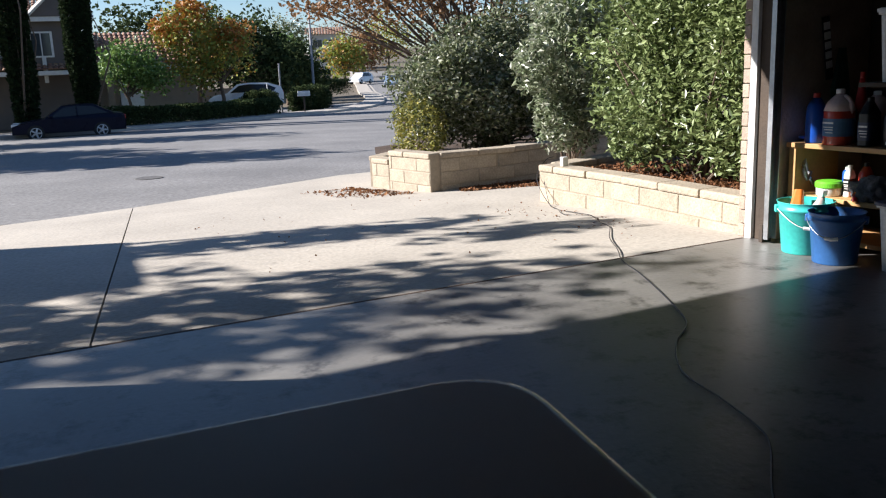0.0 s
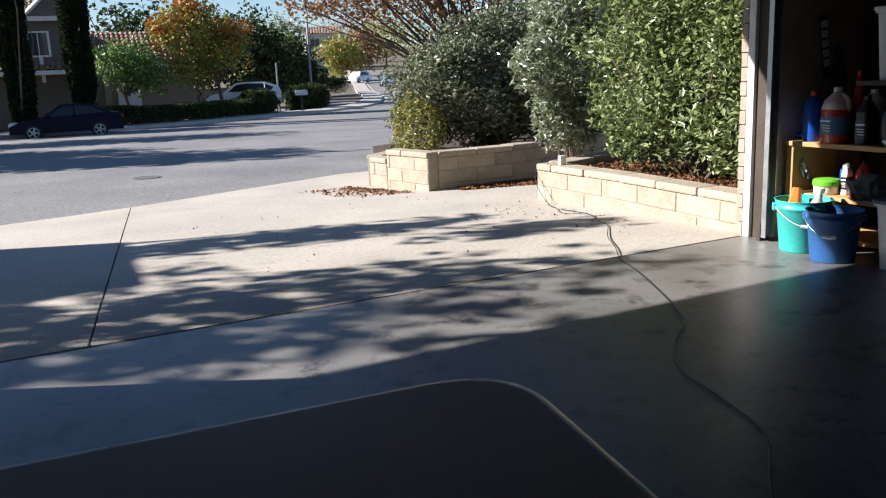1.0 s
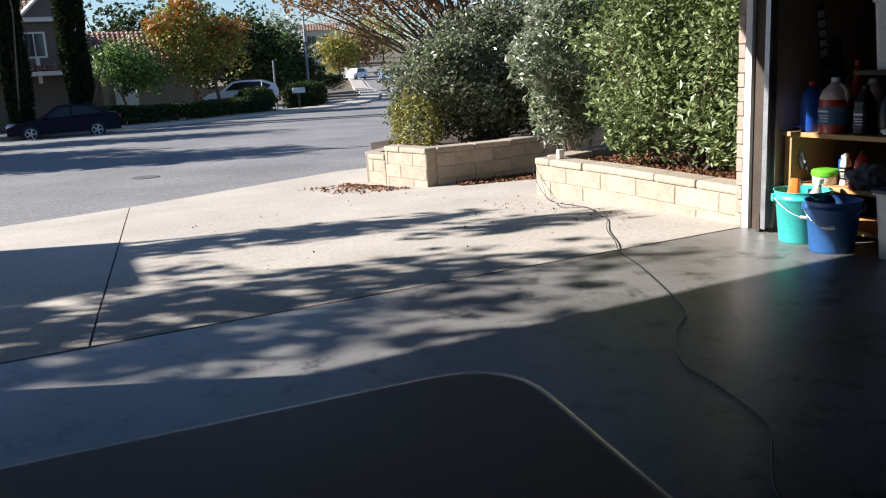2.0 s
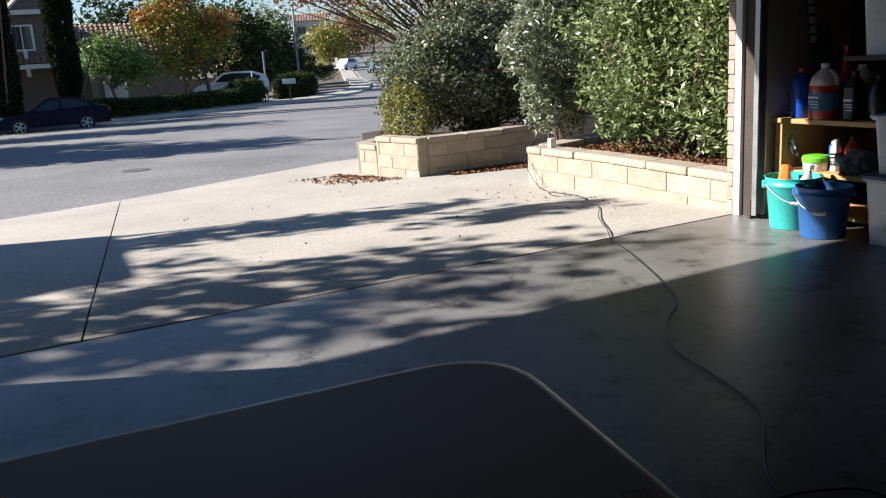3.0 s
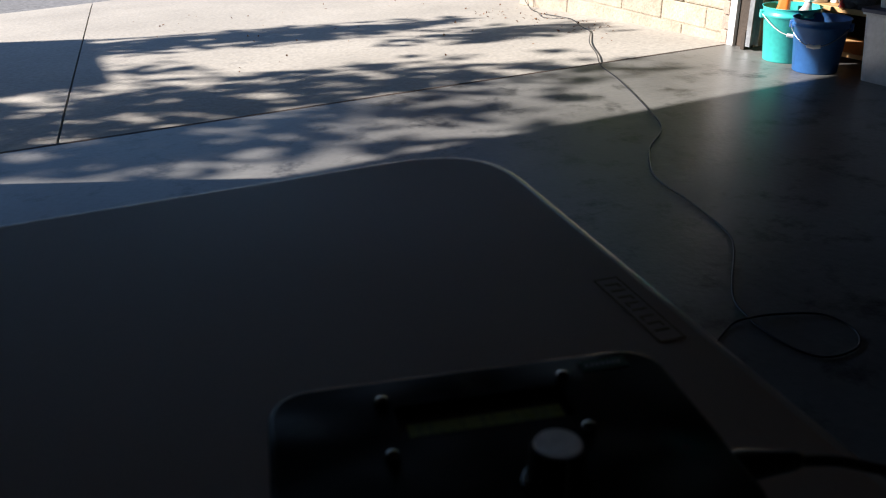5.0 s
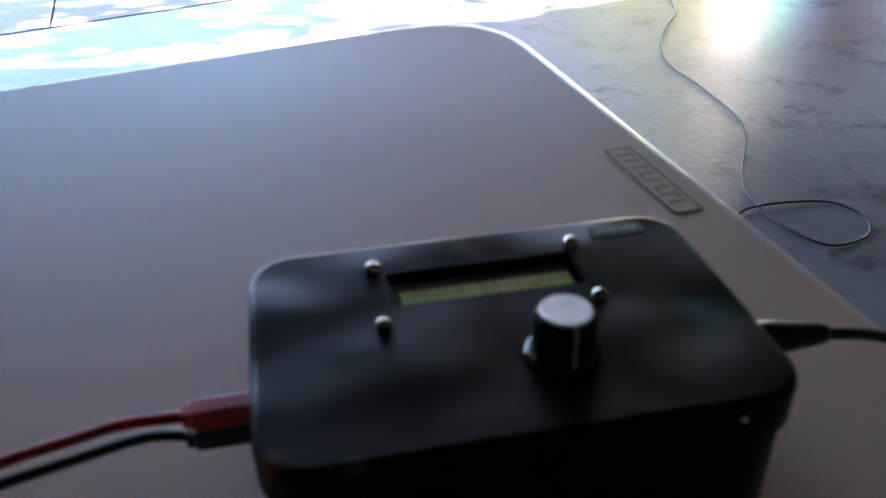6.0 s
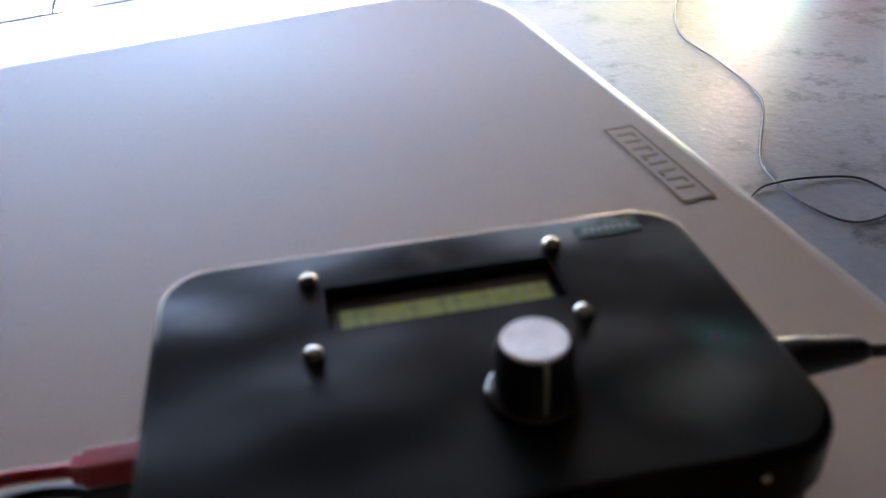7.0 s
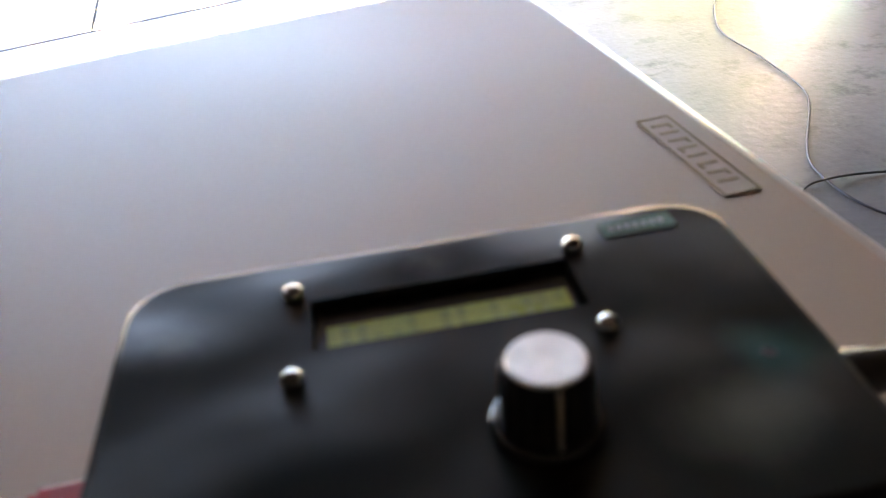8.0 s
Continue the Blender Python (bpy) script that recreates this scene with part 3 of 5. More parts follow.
# ---- planters ----
def blocks(parent, line, z_of_base, z_top, height, length, depth, material, name="block", cap=True):
    """Courses of blocks along a plan line, each a piece of its own with recessed joints."""
    meshes = {}
    p = [Vector((x, y)) for x, y in line]
    total = sum((b - a).length for a, b in zip(p, p[1:]))

    def place(s):
        for a, b in zip(p, p[1:]):
            d = (b - a).length
            if s <= d or b is p[-1]:
                return a + (b - a) * (s / d), math.atan2(b.y - a.y, b.x - a.x)
            s -= d
    capz = 0.055 if cap else 0.0
    z, course = z_top - capz, 0
    levels = [(z_top - capz, capz, 1)] if cap else []
    low = min(z_of_base(*q) for q in line) - 0.02
    while z > low + 0.02:
        h = min(height, z - low)
        levels.append((z - h, h, 0))
        z -= h
    rng = random.Random(len(line) * 7 + int(total * 100))
    for course, (z0, h, is_cap) in enumerate(levels):
        s = -length * 0.5 * (course % 2)
        while s < total - 0.02:
            a, b = max(s, 0), min(s + length, total)
            s += length
            if b - a < 0.03:
                continue
            c, ang = place((a + b) / 2)
            key = (round(b - a, 3), round(h, 3), is_cap)
            if key not in meshes:
                g = 0.003
                d = depth / 2 + (0.012 if is_cap else 0.0)
                bm = box(-(b - a) / 2 + g, (b - a) / 2 - g, -d, d, g * 0.5, h - g * 0.5, 0.012 if is_cap else 0.009)
                me = bpy.data.meshes.new(name)
                bm.to_mesh(me)
                bm.free()
                me.materials.append(material)
                meshes[key] = me
            o = new(name, meshes[key])
            o.parent = parent
            o.matrix_local = pose(c.x, c.y, z0, 0, 0, math.degrees(ang) + rng.uniform(-0.5, 0.5)) @ Matrix.Translation((0, rng.uniform(-0.003, 0.003), 0))
    bm = bmesh.new()
    for a, b in zip(p, p[1:]):
        d = (b - a).normalized()
        n = Vector((-d.y, d.x)) * (depth / 2 - 0.005)
        vs = [bm.verts.new((q.x, q.y, zz)) for zz in (low, z_top - 0.02) for q in (a - n, b - n, b + n, a + n)]
        for f in ((0, 1, 5, 4), (1, 2, 6, 5), (2, 3, 7, 6), (3, 0, 4, 7), (4, 5, 6, 7)):
            bm.faces.new([vs[i] for i in f])
    part("mortar_core", bm, M_MORTAR, parent)


planter_b = thing("planter_wall", pose(0, 0, 0), "low tan slump-block planter wall beside the garage door", "planter", "planters by the drive")
blocks(planter_b, [(0.13, 0.06), (0.17, 0.7), (0.20, 1.3), (0.17, 2.25)], drive_z, 0.215, 0.125, 0.40, 0.16, M_BLOCK)
blocks(planter_b, [(0.27, 2.23), (1.4, 2.6), (3.2, 3.0)], drive_z, 0.215, 0.125, 0.40, 0.16, M_BLOCK)
planter_a = thing("planter_wall", pose(0, 0, 0), "tan slump-block planter wall with a stepped end near the street", "planter", "planters by the drive")
blocks(planter_a, [(-0.095, 3.70), (-0.235, 4.33)], drive_z, 0.215, 0.125, 0.40, 0.16, M_BLOCK)
blocks(planter_a, [(-0.237, 4.34), (-0.30, 4.62)], drive_z, 0.125, 0.125, 0.40, 0.16, M_BLOCK)
blocks(planter_a, [(-0.29, 4.69), (0.1, 5.0), (0.5, 5.5)], drive_z, 0.13, 0.125, 0.40, 0.16, M_BLOCK)
blocks(planter_a, [(-0.05, 3.775), (0.6, 3.76), (1.3, 3.9), (2.2, 4.3), (3.4, 4.9)], drive_z, 0.215, 0.125, 0.40, 0.16, M_BLOCK)


def bed(name, outline, z, label):
    bm = bmesh.new()
    bm.faces.new([bm.verts.new((x, y, z)) for x, y in outline])
    bmesh.ops.triangulate(bm, faces=bm.faces)
    bmesh.ops.subdivide_edges(bm, edges=bm.edges, cuts=6, use_grid_fill=True)
    for v in bm.verts:
        v.co.z += 0.04 * noise.noise(v.co * 3)
    return structure(name, bm, M_SOIL, label, "planting bed")


bed("bed_1", [(0.2, 0.06), (3.4, 0.06), (3.4, 3.0), (1.4, 2.6), (0.25, 2.2)], 0.12, "mulched planting bed beside the garage")
bed("bed_2", [(-0.05, 3.82), (0.6, 3.82), (2.2, 4.35), (3.4, 5.0), (3.4, 8.0), (0.2, 5.9), (-0.2, 4.9)], 0.10, "mulched planting bed near the street")


def litter(name, n, place, size, material, label, seed, flat=True):
    rng = np.random.default_rng(seed)
    pts = np.array([place(rng) for _ in range(n)])
    me = leaf_mesh(name, pts, size * (0.5 + rng.random(n)), rng, 3.0 if flat else 0.6, 0.6)
    me.materials.append(material)
    return tagged(new(name, me), label, "leaf litter", kind="stuff")


litter("mulch", 5000, lambda r: (0.22 + 1.5 * r.random() ** 1.5, 0.08 + 2.1 * r.random(), 0.135 + 0.04 * r.random()), 0.035, M_MULCH, "reddish brown bark mulch in the planting bed", 3, False)
litter("leaf_drift", 1100, lambda r: (lambda u, v: (0.08 + 0.95 * u, 3.60 - 0.32 * v * (0.4 + u) + 0.02 * u, -0.135 + 0.012 * r.random()))(r.random(), r.random() ** 1.6), 0.04, M_MULCH, "drift of fallen brown leaves against the planter", 4, False)
litter("leaf_drift", 300, lambda r: (lambda u, v: (-0.33 - 0.25 * u - 0.55 * v ** 2, 3.75 + 1.0 * u, drive_z(0, 3.75 + u) + 0.006 + 0.006 * r.random()))(r.random(), r.random()), 0.045, M_MULCH, "scattered fallen leaves beside the planter", 5)
litter("loose_leaves", 70, lambda r: (lambda x, y: (x, y, drive_z(x, y) + 0.004))(-2.6 + 2.6 * r.random(), 0.3 + 3.2 * r.random()), 0.02, M_MULCH, "a few dry leaves on the driveway", 6)

litter("loose_leaves", 60, lambda r: (lambda x, y: (x, y, drive_z(x, y) + 0.004))(-0.45 + 0.42 * r.random(), 0.7 + 1.5 * r.random()), 0.020, M_MULCH, "dry brown leaf bits scattered by the planter", 7)

# brick pier between the planter and the door
pier = thing("brick_pier", pose(0, 0, 0), "weathered tan-red brick pier at the garage door", "pier")
part("mortar_core", box(0.045, 0.55, 0.015, 0.085, -0.05, 2.2), M_MORTAR, pier)
bricks = {}
for k in range(28):
    for y0, y1 in (((0.014, 0.10),) if k % 2 else ((0.014, 0.052), (0.055, 0.101))):
        key = round(y1 - y0, 3)
        if key not in bricks:
            b = box(-0.03, 0.09, -key / 2, key / 2, 0.002, 0.075, 0.004)
            bricks[key] = bpy.data.meshes.new("brick")
            b.to_mesh(bricks[key])
            b.free()
            bricks[key].materials.append(M_BRICK)
        o = new("brick", bricks[key])
        o.parent = pier
        o.matrix_local = pose(0.05 + random.uniform(-0.003, 0.003), (y0 + y1) / 2, 0.078 * k - 0.01, 0, 0, random.uniform(-1, 1))

# ---- shrubs and trees by the drive ----
shrub("hedge", (0.75, 1.1, 0.12), [((0.84, 1.06, 0.93), (0.52, 1.00, 0.55), 25000, 5.0), ((0.80, 1.1, 1.42), (0.5, 0.95, 0.45), 9000, 4.0), ((0.78, 1.05, 0.75), (0.30, 0.9, 0.5), 6000, 4.0), ((0.55, 1.62, 0.42), (0.20, 0.22, 0.20), 900, 2.5), ((0.50, 0.62, 0.42), (0.14, 0.2, 0.16), 420, 2.5), ((0.56, 0.25, 0.40), (0.14, 0.14, 0.18), 300, 2.5), ((0.44, 1.25, 0.75), (0.14, 0.26, 0.22), 700, 2.2), ((0.42, 0.5, 1.05), (0.14, 0.22, 0.2), 600, 2.2)], 0.052, M_HEDGE,
      "dense glossy green clipped hedge in the mulched planter", "hedge", 11, 26, 0.014, width=0.5)
shrub("silvery_shrub", (0.75, 2.75, 0.0), [((0.66, 2.62, 0.95), (0.40, 0.38, 0.50), 4200, 2.0), ((0.85, 2.72, 1.50), (0.40, 0.40, 0.50), 3000, 2.0), ((0.48, 2.54, 0.54), (0.20, 0.20, 0.26), 1000, 2.0), ((0.22, 2.50, 0.98), (0.17, 0.18, 0.22), 560, 2.0), ((0.75, 2.60, 0.55), (0.3, 0.25, 0.3), 1300, 2.0), ((0.52, 2.50, 1.42), (0.18, 0.2, 0.24), 600, 2.0), ((0.9, 2.8, 0.9), (0.3, 0.3, 0.5), 1800, 2.0)], 0.060, M_SILVER,
      "loose grey-green shrub with silvery leaves", "shrub", 12, 14, 0.012, width=0.42)
shrub("dark_shrub", (1.1, 4.9, 0.1), [((0.92, 4.75, 0.72), (0.86, 0.72, 0.52), 17000, 2.3), ((1.55, 4.9, 1.05), (0.75, 0.7, 0.45), 8000, 2.0), ((2.5, 4.9, 0.95), (0.9, 0.6, 0.9), 9000, 2.2), ((1.3, 4.85, 0.75), (0.8, 0.5, 0.5), 5000, 2.2), ((0.55, 4.5, 1.02), (0.3, 0.3, 0.22), 1200, 2.0), ((1.75, 4.4, 0.68), (0.75, 0.45, 0.55), 7000, 2.2), ((0.85, 4.75, 1.28), (0.34, 0.3, 0.26), 900, 2.0), ((1.35, 4.7, 1.42), (0.4, 0.3, 0.28), 1100, 2.0), ((0.35, 4.55, 0.75), (0.3, 0.3, 0.3), 1300, 2.0)], 0.050, M_DARKLEAF,
      "big dark shrub with small grey-green leaves above the planter", "shrub", 13, 22, 0.018, width=0.55)
shrub("yellowing_shrub", (0.10, 4.6, 0.1), [((0.18, 4.60, 0.36), (0.24, 0.38, 0.36), 3000, 2.2)], 0.042, M_YELLOWLEAF,
      "yellow-green low shrub at the planter's street end", "shrub", 14, 10, 0.010)
tree("autumn_tree", (2.0, 6.4, 0.0), 4.6, 0.05, [((0.9, 6.7, 1.95), (1.2, 0.9, 0.45), 2600), ((2.2, 6.2, 2.0), (1.3, 1.0, 0.7), 3200), ((0.0, 7.0, 1.85), (0.5, 0.6, 0.25), 500), ((1.6, 6.3, 2.6), (2.0, 1.3, 0.6), 2500)], 0.065, M_RUST,
     "multi-stemmed tree with sparse rusty autumn leaves", 21, 70, 0.10)
tree("tree", (-11.4, 6.4, -0.4), 6.0, 0.12, [((-10.18, 3.95, 3.55), (1.6, 0.8, 1.15), 900), ((-9.79, 4.95, 3.3), (1.2, 0.7, 0.85), 480), ((-12.19, 4.2, 3.9), (1.8, 1.2, 1.2), 500), ((-8.22, 2.5, 3.15), (1.1, 0.55, 0.75), 520), ((-7.43, 3.1, 3.5), (0.9, 0.45, 0.6), 260), ((-9.75, 2.6, 3.0), (1.2, 0.6, 0.8), 420), ((-6.85, 4.65, 3.4), (0.75, 0.28, 0.35), 150), ((-6.1, 3.85, 3.4), (0.6, 0.25, 0.35), 130), ((-7.5, 4.85, 3.5), (0.8, 0.3, 0.4), 190), ((-8.2, 5.0, 3.4), (0.8, 0.3, 0.4), 200)], 0.17, M_GREENLEAF,
     "leafy street tree that shades the driveway", 22, 30, 0.4)
for i, (x, y, s) in enumerate(((-11.5, 20, 1.0), (-17, 26, 1.2), (-10.5, 31, 1.1), (-20, 33, 1.2), (-13, 25, 0.9), (-9.6, 40, 1.1), (-11, 47, 1.3))):
    z = ground_z(x, y)
    tree("tree", (x, y, z), 8 * s, 0.2, [((x, y, z + 5.2 * s), (2.6 * s, 2.6 * s, 1.8 * s), 1800), ((x + 1.2, y - 1, z + 6.5 * s), (2 * s, 2 * s, 1.4 * s), 1000)], 0.4, M_GREENLEAF,
         "leafy street tree shading the road", 30 + i, 16, 0.4, "street trees")


# ---- across the street ----
def car(name, m, paint, label, length, height, kind="saloon"):
    """A car along x, its nose at -x, on the ground at z 0."""
    ob = thing(name, m, label, "car", "cars on the street")
    w, h = 0.88, height
    L = length / 2
    if kind == "saloon":
        side = [(-L, 0.30), (-L + 0.02, 0.62), (-L + 0.35, 0.74), (-L + 1.25, 0.88), (-L + 1.95, h - 0.05), (-L + 2.5, h), (-L + 3.2, h - 0.03), (-L + 3.95, 1.02), (L - 0.1, 0.97), (L, 0.70), (L - 0.03, 0.30)]
        glass_line = [(-L + 1.45, 0.93), (-L + 2.02, h - 0.11), (-L + 2.5, h - 0.07), (-L + 3.15, h - 0.10), (-L + 3.72, 1.02)]
    else:
        side = [(-L, 0.34), (-L + 0.03, 0.75), (-L + 0.3, 0.93), (-L + 1.1, 1.06), (-L + 1.75, h - 0.08), (-L + 2.4, h), (-L + 3.6, h - 0.03), (L - 0.15, h - 0.28), (L, 1.0), (L - 0.02, 0.36)]
        glass_line = [(-L + 1.3, 1.08), (-L + 1.85, h - 0.16), (-L + 2.4, h - 0.09), (-L + 3.55, h - 0.13), (L - 0.45, h - 0.36), (L - 0.6, 1.12)]
    bm = bmesh.new()
    rows = []
    for y, inn in ((-w, 0.0), (-w * 0.97, 0.0), (w * 0.97, 0.0), (w, 0.0)):
        rows.append([bm.verts.new((x, y * (1 - 0.22 * max(0, z - 0.85) / 0.6) , z)) for x, z in side])
    for a, b in zip(rows, rows[1:]):
        for i in range(len(side)):
            j = (i + 1) % len(side)
            bm.faces.new((a[i], b[i], b[j], a[j]))
    bm.faces.new(rows[0][::-1]), bm.faces.new(rows[-1])
    bmesh.ops.recalc_face_normals(bm, faces=bm.faces)
    bmesh.ops.bevel(bm, geom=[e for e in bm.edges if abs(e.verts[0].co.y - e.verts[1].co.y) < 0.02 and len(e.link_faces) == 2 and e.calc_face_angle(0) > 1.0], offset=0.05, segments=2, affect="EDGES")
    part("body", bm, paint, ob, smooth=False)
    for s in (-1, 1):
        cut = len(glass_line) // 2
        bm = bmesh.new()
        vs = [bm.verts.new((x, s * (w * (1 - 0.22 * max(0, z - 0.85) / 0.6) + 0.006), z)) for x, z in glass_line]
        bm.faces.new(vs if s < 0 else vs[::-1])
        g = bmesh.ops.extrude_face_region(bm, geom=list(bm.faces))
        bmesh.ops.translate(bm, verts=[v for v in g["geom"] if isinstance(v, bmesh.types.BMVert)], vec=(0, -s * 0.03, 0))
        win = part("side_glass", bm, M_CARGLASS, ob)
        xm = glass_line[cut][0]
        yy = w * (1 - 0.22 * (h - 0.5 - 0.4) / 0.6)
        part("pillar", tube([(xm + 0.02, s * (w + 0.008), 0.95), (xm, s * (w * (1 - 0.22 * (h - 0.09 - 0.85) / 0.6) + 0.012), h - 0.09)], 0.03, 6), paint, ob)
        bm = box(-L + 1.42, -L + 1.58, s * (w + 0.12) - 0.08, s * (w + 0.12) + 0.08, 0.93, 1.05, 0.03)
        part("wing_mirror", bm, paint, ob)
        part("headlight", box(-L - 0.01, -L + 0.32, s * 0.62 - 0.2, s * 0.62 + 0.255, 0.58, 0.73, 0.04), M_CLEARLENS, ob)
        part("tail_light", box(L - 0.25, L + 0.012, s * 0.66 - 0.12, s * 0.66 + 0.225, 0.72, 0.92 if kind == "saloon" else 1.15, 0.03), M_REDLENS, ob)
        for x in (-L + 0.88, L - 0.98):
            wheel = part("wheel", lathe([(0.315, -0.1), (0.33, -0.085), (0.33, 0.085), (0.315, 0.1)], 28), M_TYRE, ob)
            wheel.matrix_local = pose(x, s * (w - 0.08), 0.33, 90, 0, 0)
            bm = lathe([(0.225, -0.008), (0.225, 0.008), (0.205, 0.012), (0.2, -0.004)], 24)
            for k in range(5):
                a = 2 * math.pi * k / 5
                tube([(0.03 * math.cos(a), 0.03 * math.sin(a), 0.006), (0.205 * math.cos(a), 0.205 * math.sin(a), 0.006)], [0.04, 0.03], 6, bm)
            lathe([(0.06, 0), (0.05, 0.03)], 12, bm)
            rim = part("rim", bm, M_RIM, wheel)
            rim.matrix_local = pose(0, 0, -s * 0.1, 180 if s > 0 else 0)
    part("rear_glass" if kind == "saloon" else "windscreen", box(-0.3, 0.3, -0.55, 0.55, h + 0.001, h + 0.006, 0.002), M_CARGLASS, ob)
    part("number_plate", box(L - 0.01, L + 0.02, -0.16, 0.16, 0.62, 0.74), M_WHITEPL, ob)
    return ob


def on_ground(x, y, dz=0.0):
    return (x, y, ground_z(x, y) + dz)


car("parked_car", pose(*on_ground(-1.2, 36.1, -0.1), 0, 0, -3), M_NAVY, "dark navy saloon car parked at the far kerb", 4.4, 1.42)
car("parked_car", pose(*on_ground(10.0, 50.2, 0.35), 0, 0, -14), M_WHITECAR, "white crossover car parked in a driveway", 4.55, 1.66, "suv")
car("parked_car", pose(*on_ground(42.2, 101.0, 0.0), 0, 0, 66), M_BLUECAR, "pale blue car parked far down the street", 4.4, 1.5)
car("parked_car", pose(*on_ground(44.0, 116.0, 0.1), 0, 0, 40), M_WHITECAR, "white car parked far up the street", 4.6, 1.7, "suv")
car("parked_car", pose(*on_ground(33.0, 121.0, 1.0), 0, 0, 10), M_WHITECAR, "small white car parked before far houses", 4.4, 1.6, "suv")


def roof_tiles(parent, origin, along, up, n_along, n_up, step, rise):
    """Barrel tiles in courses over a roof slope, joined in one part."""
    bm = bmesh.new()
    o, a, u = Vector(origin), Vector(along).normalized(), Vector(up).normalized()
    nrm = a.cross(u).normalized()
    if nrm.z < 0:
        nrm = -nrm
    for j in range(n_up):
        for i in range(n_along):
            c = o + a * (i + 0.5) * step + u * j * rise
            ring = [(-0.5, 0.0), (-0.3, 0.07), (0.0, 0.10), (0.3, 0.07), (0.5, 0.0)]
            lo = [bm.verts.new(c + a * step * q * 0.98 + nrm * (z + 0.05)) for q, z in ring]
            hi = [bm.verts.new(c + u * rise * 1.05 + a * step * q * 0.9 + nrm * z) for q, z in ring]
            for k in range(4):
                bm.faces.new((lo[k], lo[k + 1], hi[k + 1], hi[k]))
            bm.faces.new([bm.verts.new(v.co) for v in lo])
    return tagged(part("roof_tiles", bm, M_TILE, parent), kind="stuff")


def house_window(parent, x0, x1, y, z0, z1, bars=1):
    win = part("window", box(x0 - 0.09, x1 + 0.09, y - 0.06, y + 0.02, z0 - 0.09, z1 + 0.09, 0.01), M_WHITE, parent, "white framed window")
    n = bars + 1
    for i in range(n):
        a, b = x0 + (x1 - x0) * i / n, x0 + (x1 - x0) * (i + 1) / n
        part("pane", box(a + 0.03, b - 0.03, y - 0.072, y - 0.062, z0, z1), M_GLASSDARK, win)


# two-storey house behind the cypresses
H1 = thing("house", pose(*on_ground(-2.0, 50.2, 0.75), 0, 0, -4), "two-storey grey stuccoed house with a tiled gable roof", "house")
part("wall", box(-7.0, 2.6, 0.0, 8.0, -0.8, 5.1), M_STUCCO, H1)
bm = box(-1.0, 2.2, -1.3, 0.0, 2.35, 4.95)
part("bay_wall", bm, M_STUCCO, H1)
part("lower_roof", box(-7.2, 2.9, -1.9, 0.2, 2.1, 2.34, 0.02), M_WHITE, H1, "white fascia board")
roof_tiles(H1, (-7.2, -1.95, 2.36), (1, 0, 0), (0, 0.93, 0.36), 36, 5, 0.28, 0.36)
house_window(H1, 0.25, 1.25, -1.3, 3.15, 4.35)
house_window(H1, -2.2, -1.4, -0.02, 3.1, 4.2)
part("bay_post", box(0.70, 0.9, -1.42, -1.31, 1.7, 3.1, 0.01), M_WHITE, H1)
part("fascia", box(-7.4, 3.1, -1.75, -1.55, 4.95, 5.2, 0.01), M_WHITE, H1)
roof_tiles(H1, (-7.4, -1.7, 5.2), (1, 0, 0), (0, 0.9, 0.43), 37, 9, 0.28, 0.36)
bm = bmesh.new()
vs = [bm.verts.new(c) for c in ((0.3, -1.8, 5.2), (3.3, -1.8, 5.2), (1.8, -1.8, 6.6), (0.3, 3, 5.2), (3.3, 3, 5.2), (1.8, 3, 6.6))]
for f in ((0, 1, 2), (3, 5, 4), (0, 2, 5, 3), (1, 4, 5, 2), (0, 3, 4, 1)):
    bm.faces.new([vs[i] for i in f])
part("gable", bm, M_STUCCO, H1)
for sx in (-1, 1):
    part("verge_board", tube([(1.8 + sx * 1.7, -1.9, 5.12), (1.8, -1.9, 6.72)], 0.11, 4), M_WHITE, H1)
part("garage_wall", box(2.6, 9.0, 1.0, 8.0, -0.8, 2.4), M_TAN, H1)
part("garage_fascia", box(2.4, 9.4, 0.5, 0.7, 2.25, 2.5, 0.01), M_WHITE, H1)
roof_tiles(H1, (2.4, 0.5, 2.5), (1, 0, 0), (0, 0.86, 0.5), 25, 11, 0.28, 0.36)
part("column", box(3.9, 4.25, 0.2, 0.55, -0.8, 2.3, 0.02), M_TAN, H1)
part("door", box(4.6, 5.9, 0.9, 1.0, -0.5, 1.9, 0.01), M_WHITE, H1)

H2 = thing("house", pose(*on_ground(60, 176, 3.4), 0, 0, -18), "pale far house with a red tiled roof on the hill", "house")
part("wall", box(-3.5, 3.5, 0, 8, -6, 4.2), M_WHITE, H2)
roof_tiles(H2, (-4.2, -0.9, 4.1), (1, 0, 0), (0, 0.86, 0.5), 14, 6, 0.6, 0.5)
for x in (-2.6, 0.8):
    house_window(H2, x, x + 2.0, 0.0, 1.4, 3.0)

# planting across the street
shrub("cypress", on_ground(-2.75, 38.4), [((-2.75, 38.4, 3.2), (0.62, 0.62, 5.0), 20000, 2.6)], 0.19, M_CYPRESS, "tall dark columnar cypress", "tree", 41, 10, 0.06, group="cypresses")
shrub("cypress", on_ground(-0.15, 39.6), [((-0.15, 39.6, 3.4), (0.64, 0.64, 5.2), 20000, 2.6)], 0.19, M_CYPRESS, "tall dark columnar cypress", "tree", 42, 10, 0.06, group="cypresses")
tree("green_tree", on_ground(2.3, 43.6, 0.15), 4.6, 0.09, [((2.3, 43.6, 1.7), (1.7, 1.3, 1.3), 2600), ((3.3, 43.7, 1.0), (1.3, 1.0, 0.9), 1300)], 0.2, M_GREENLEAF, "small bright green tree in a front garden", 43, 16, 0.3)
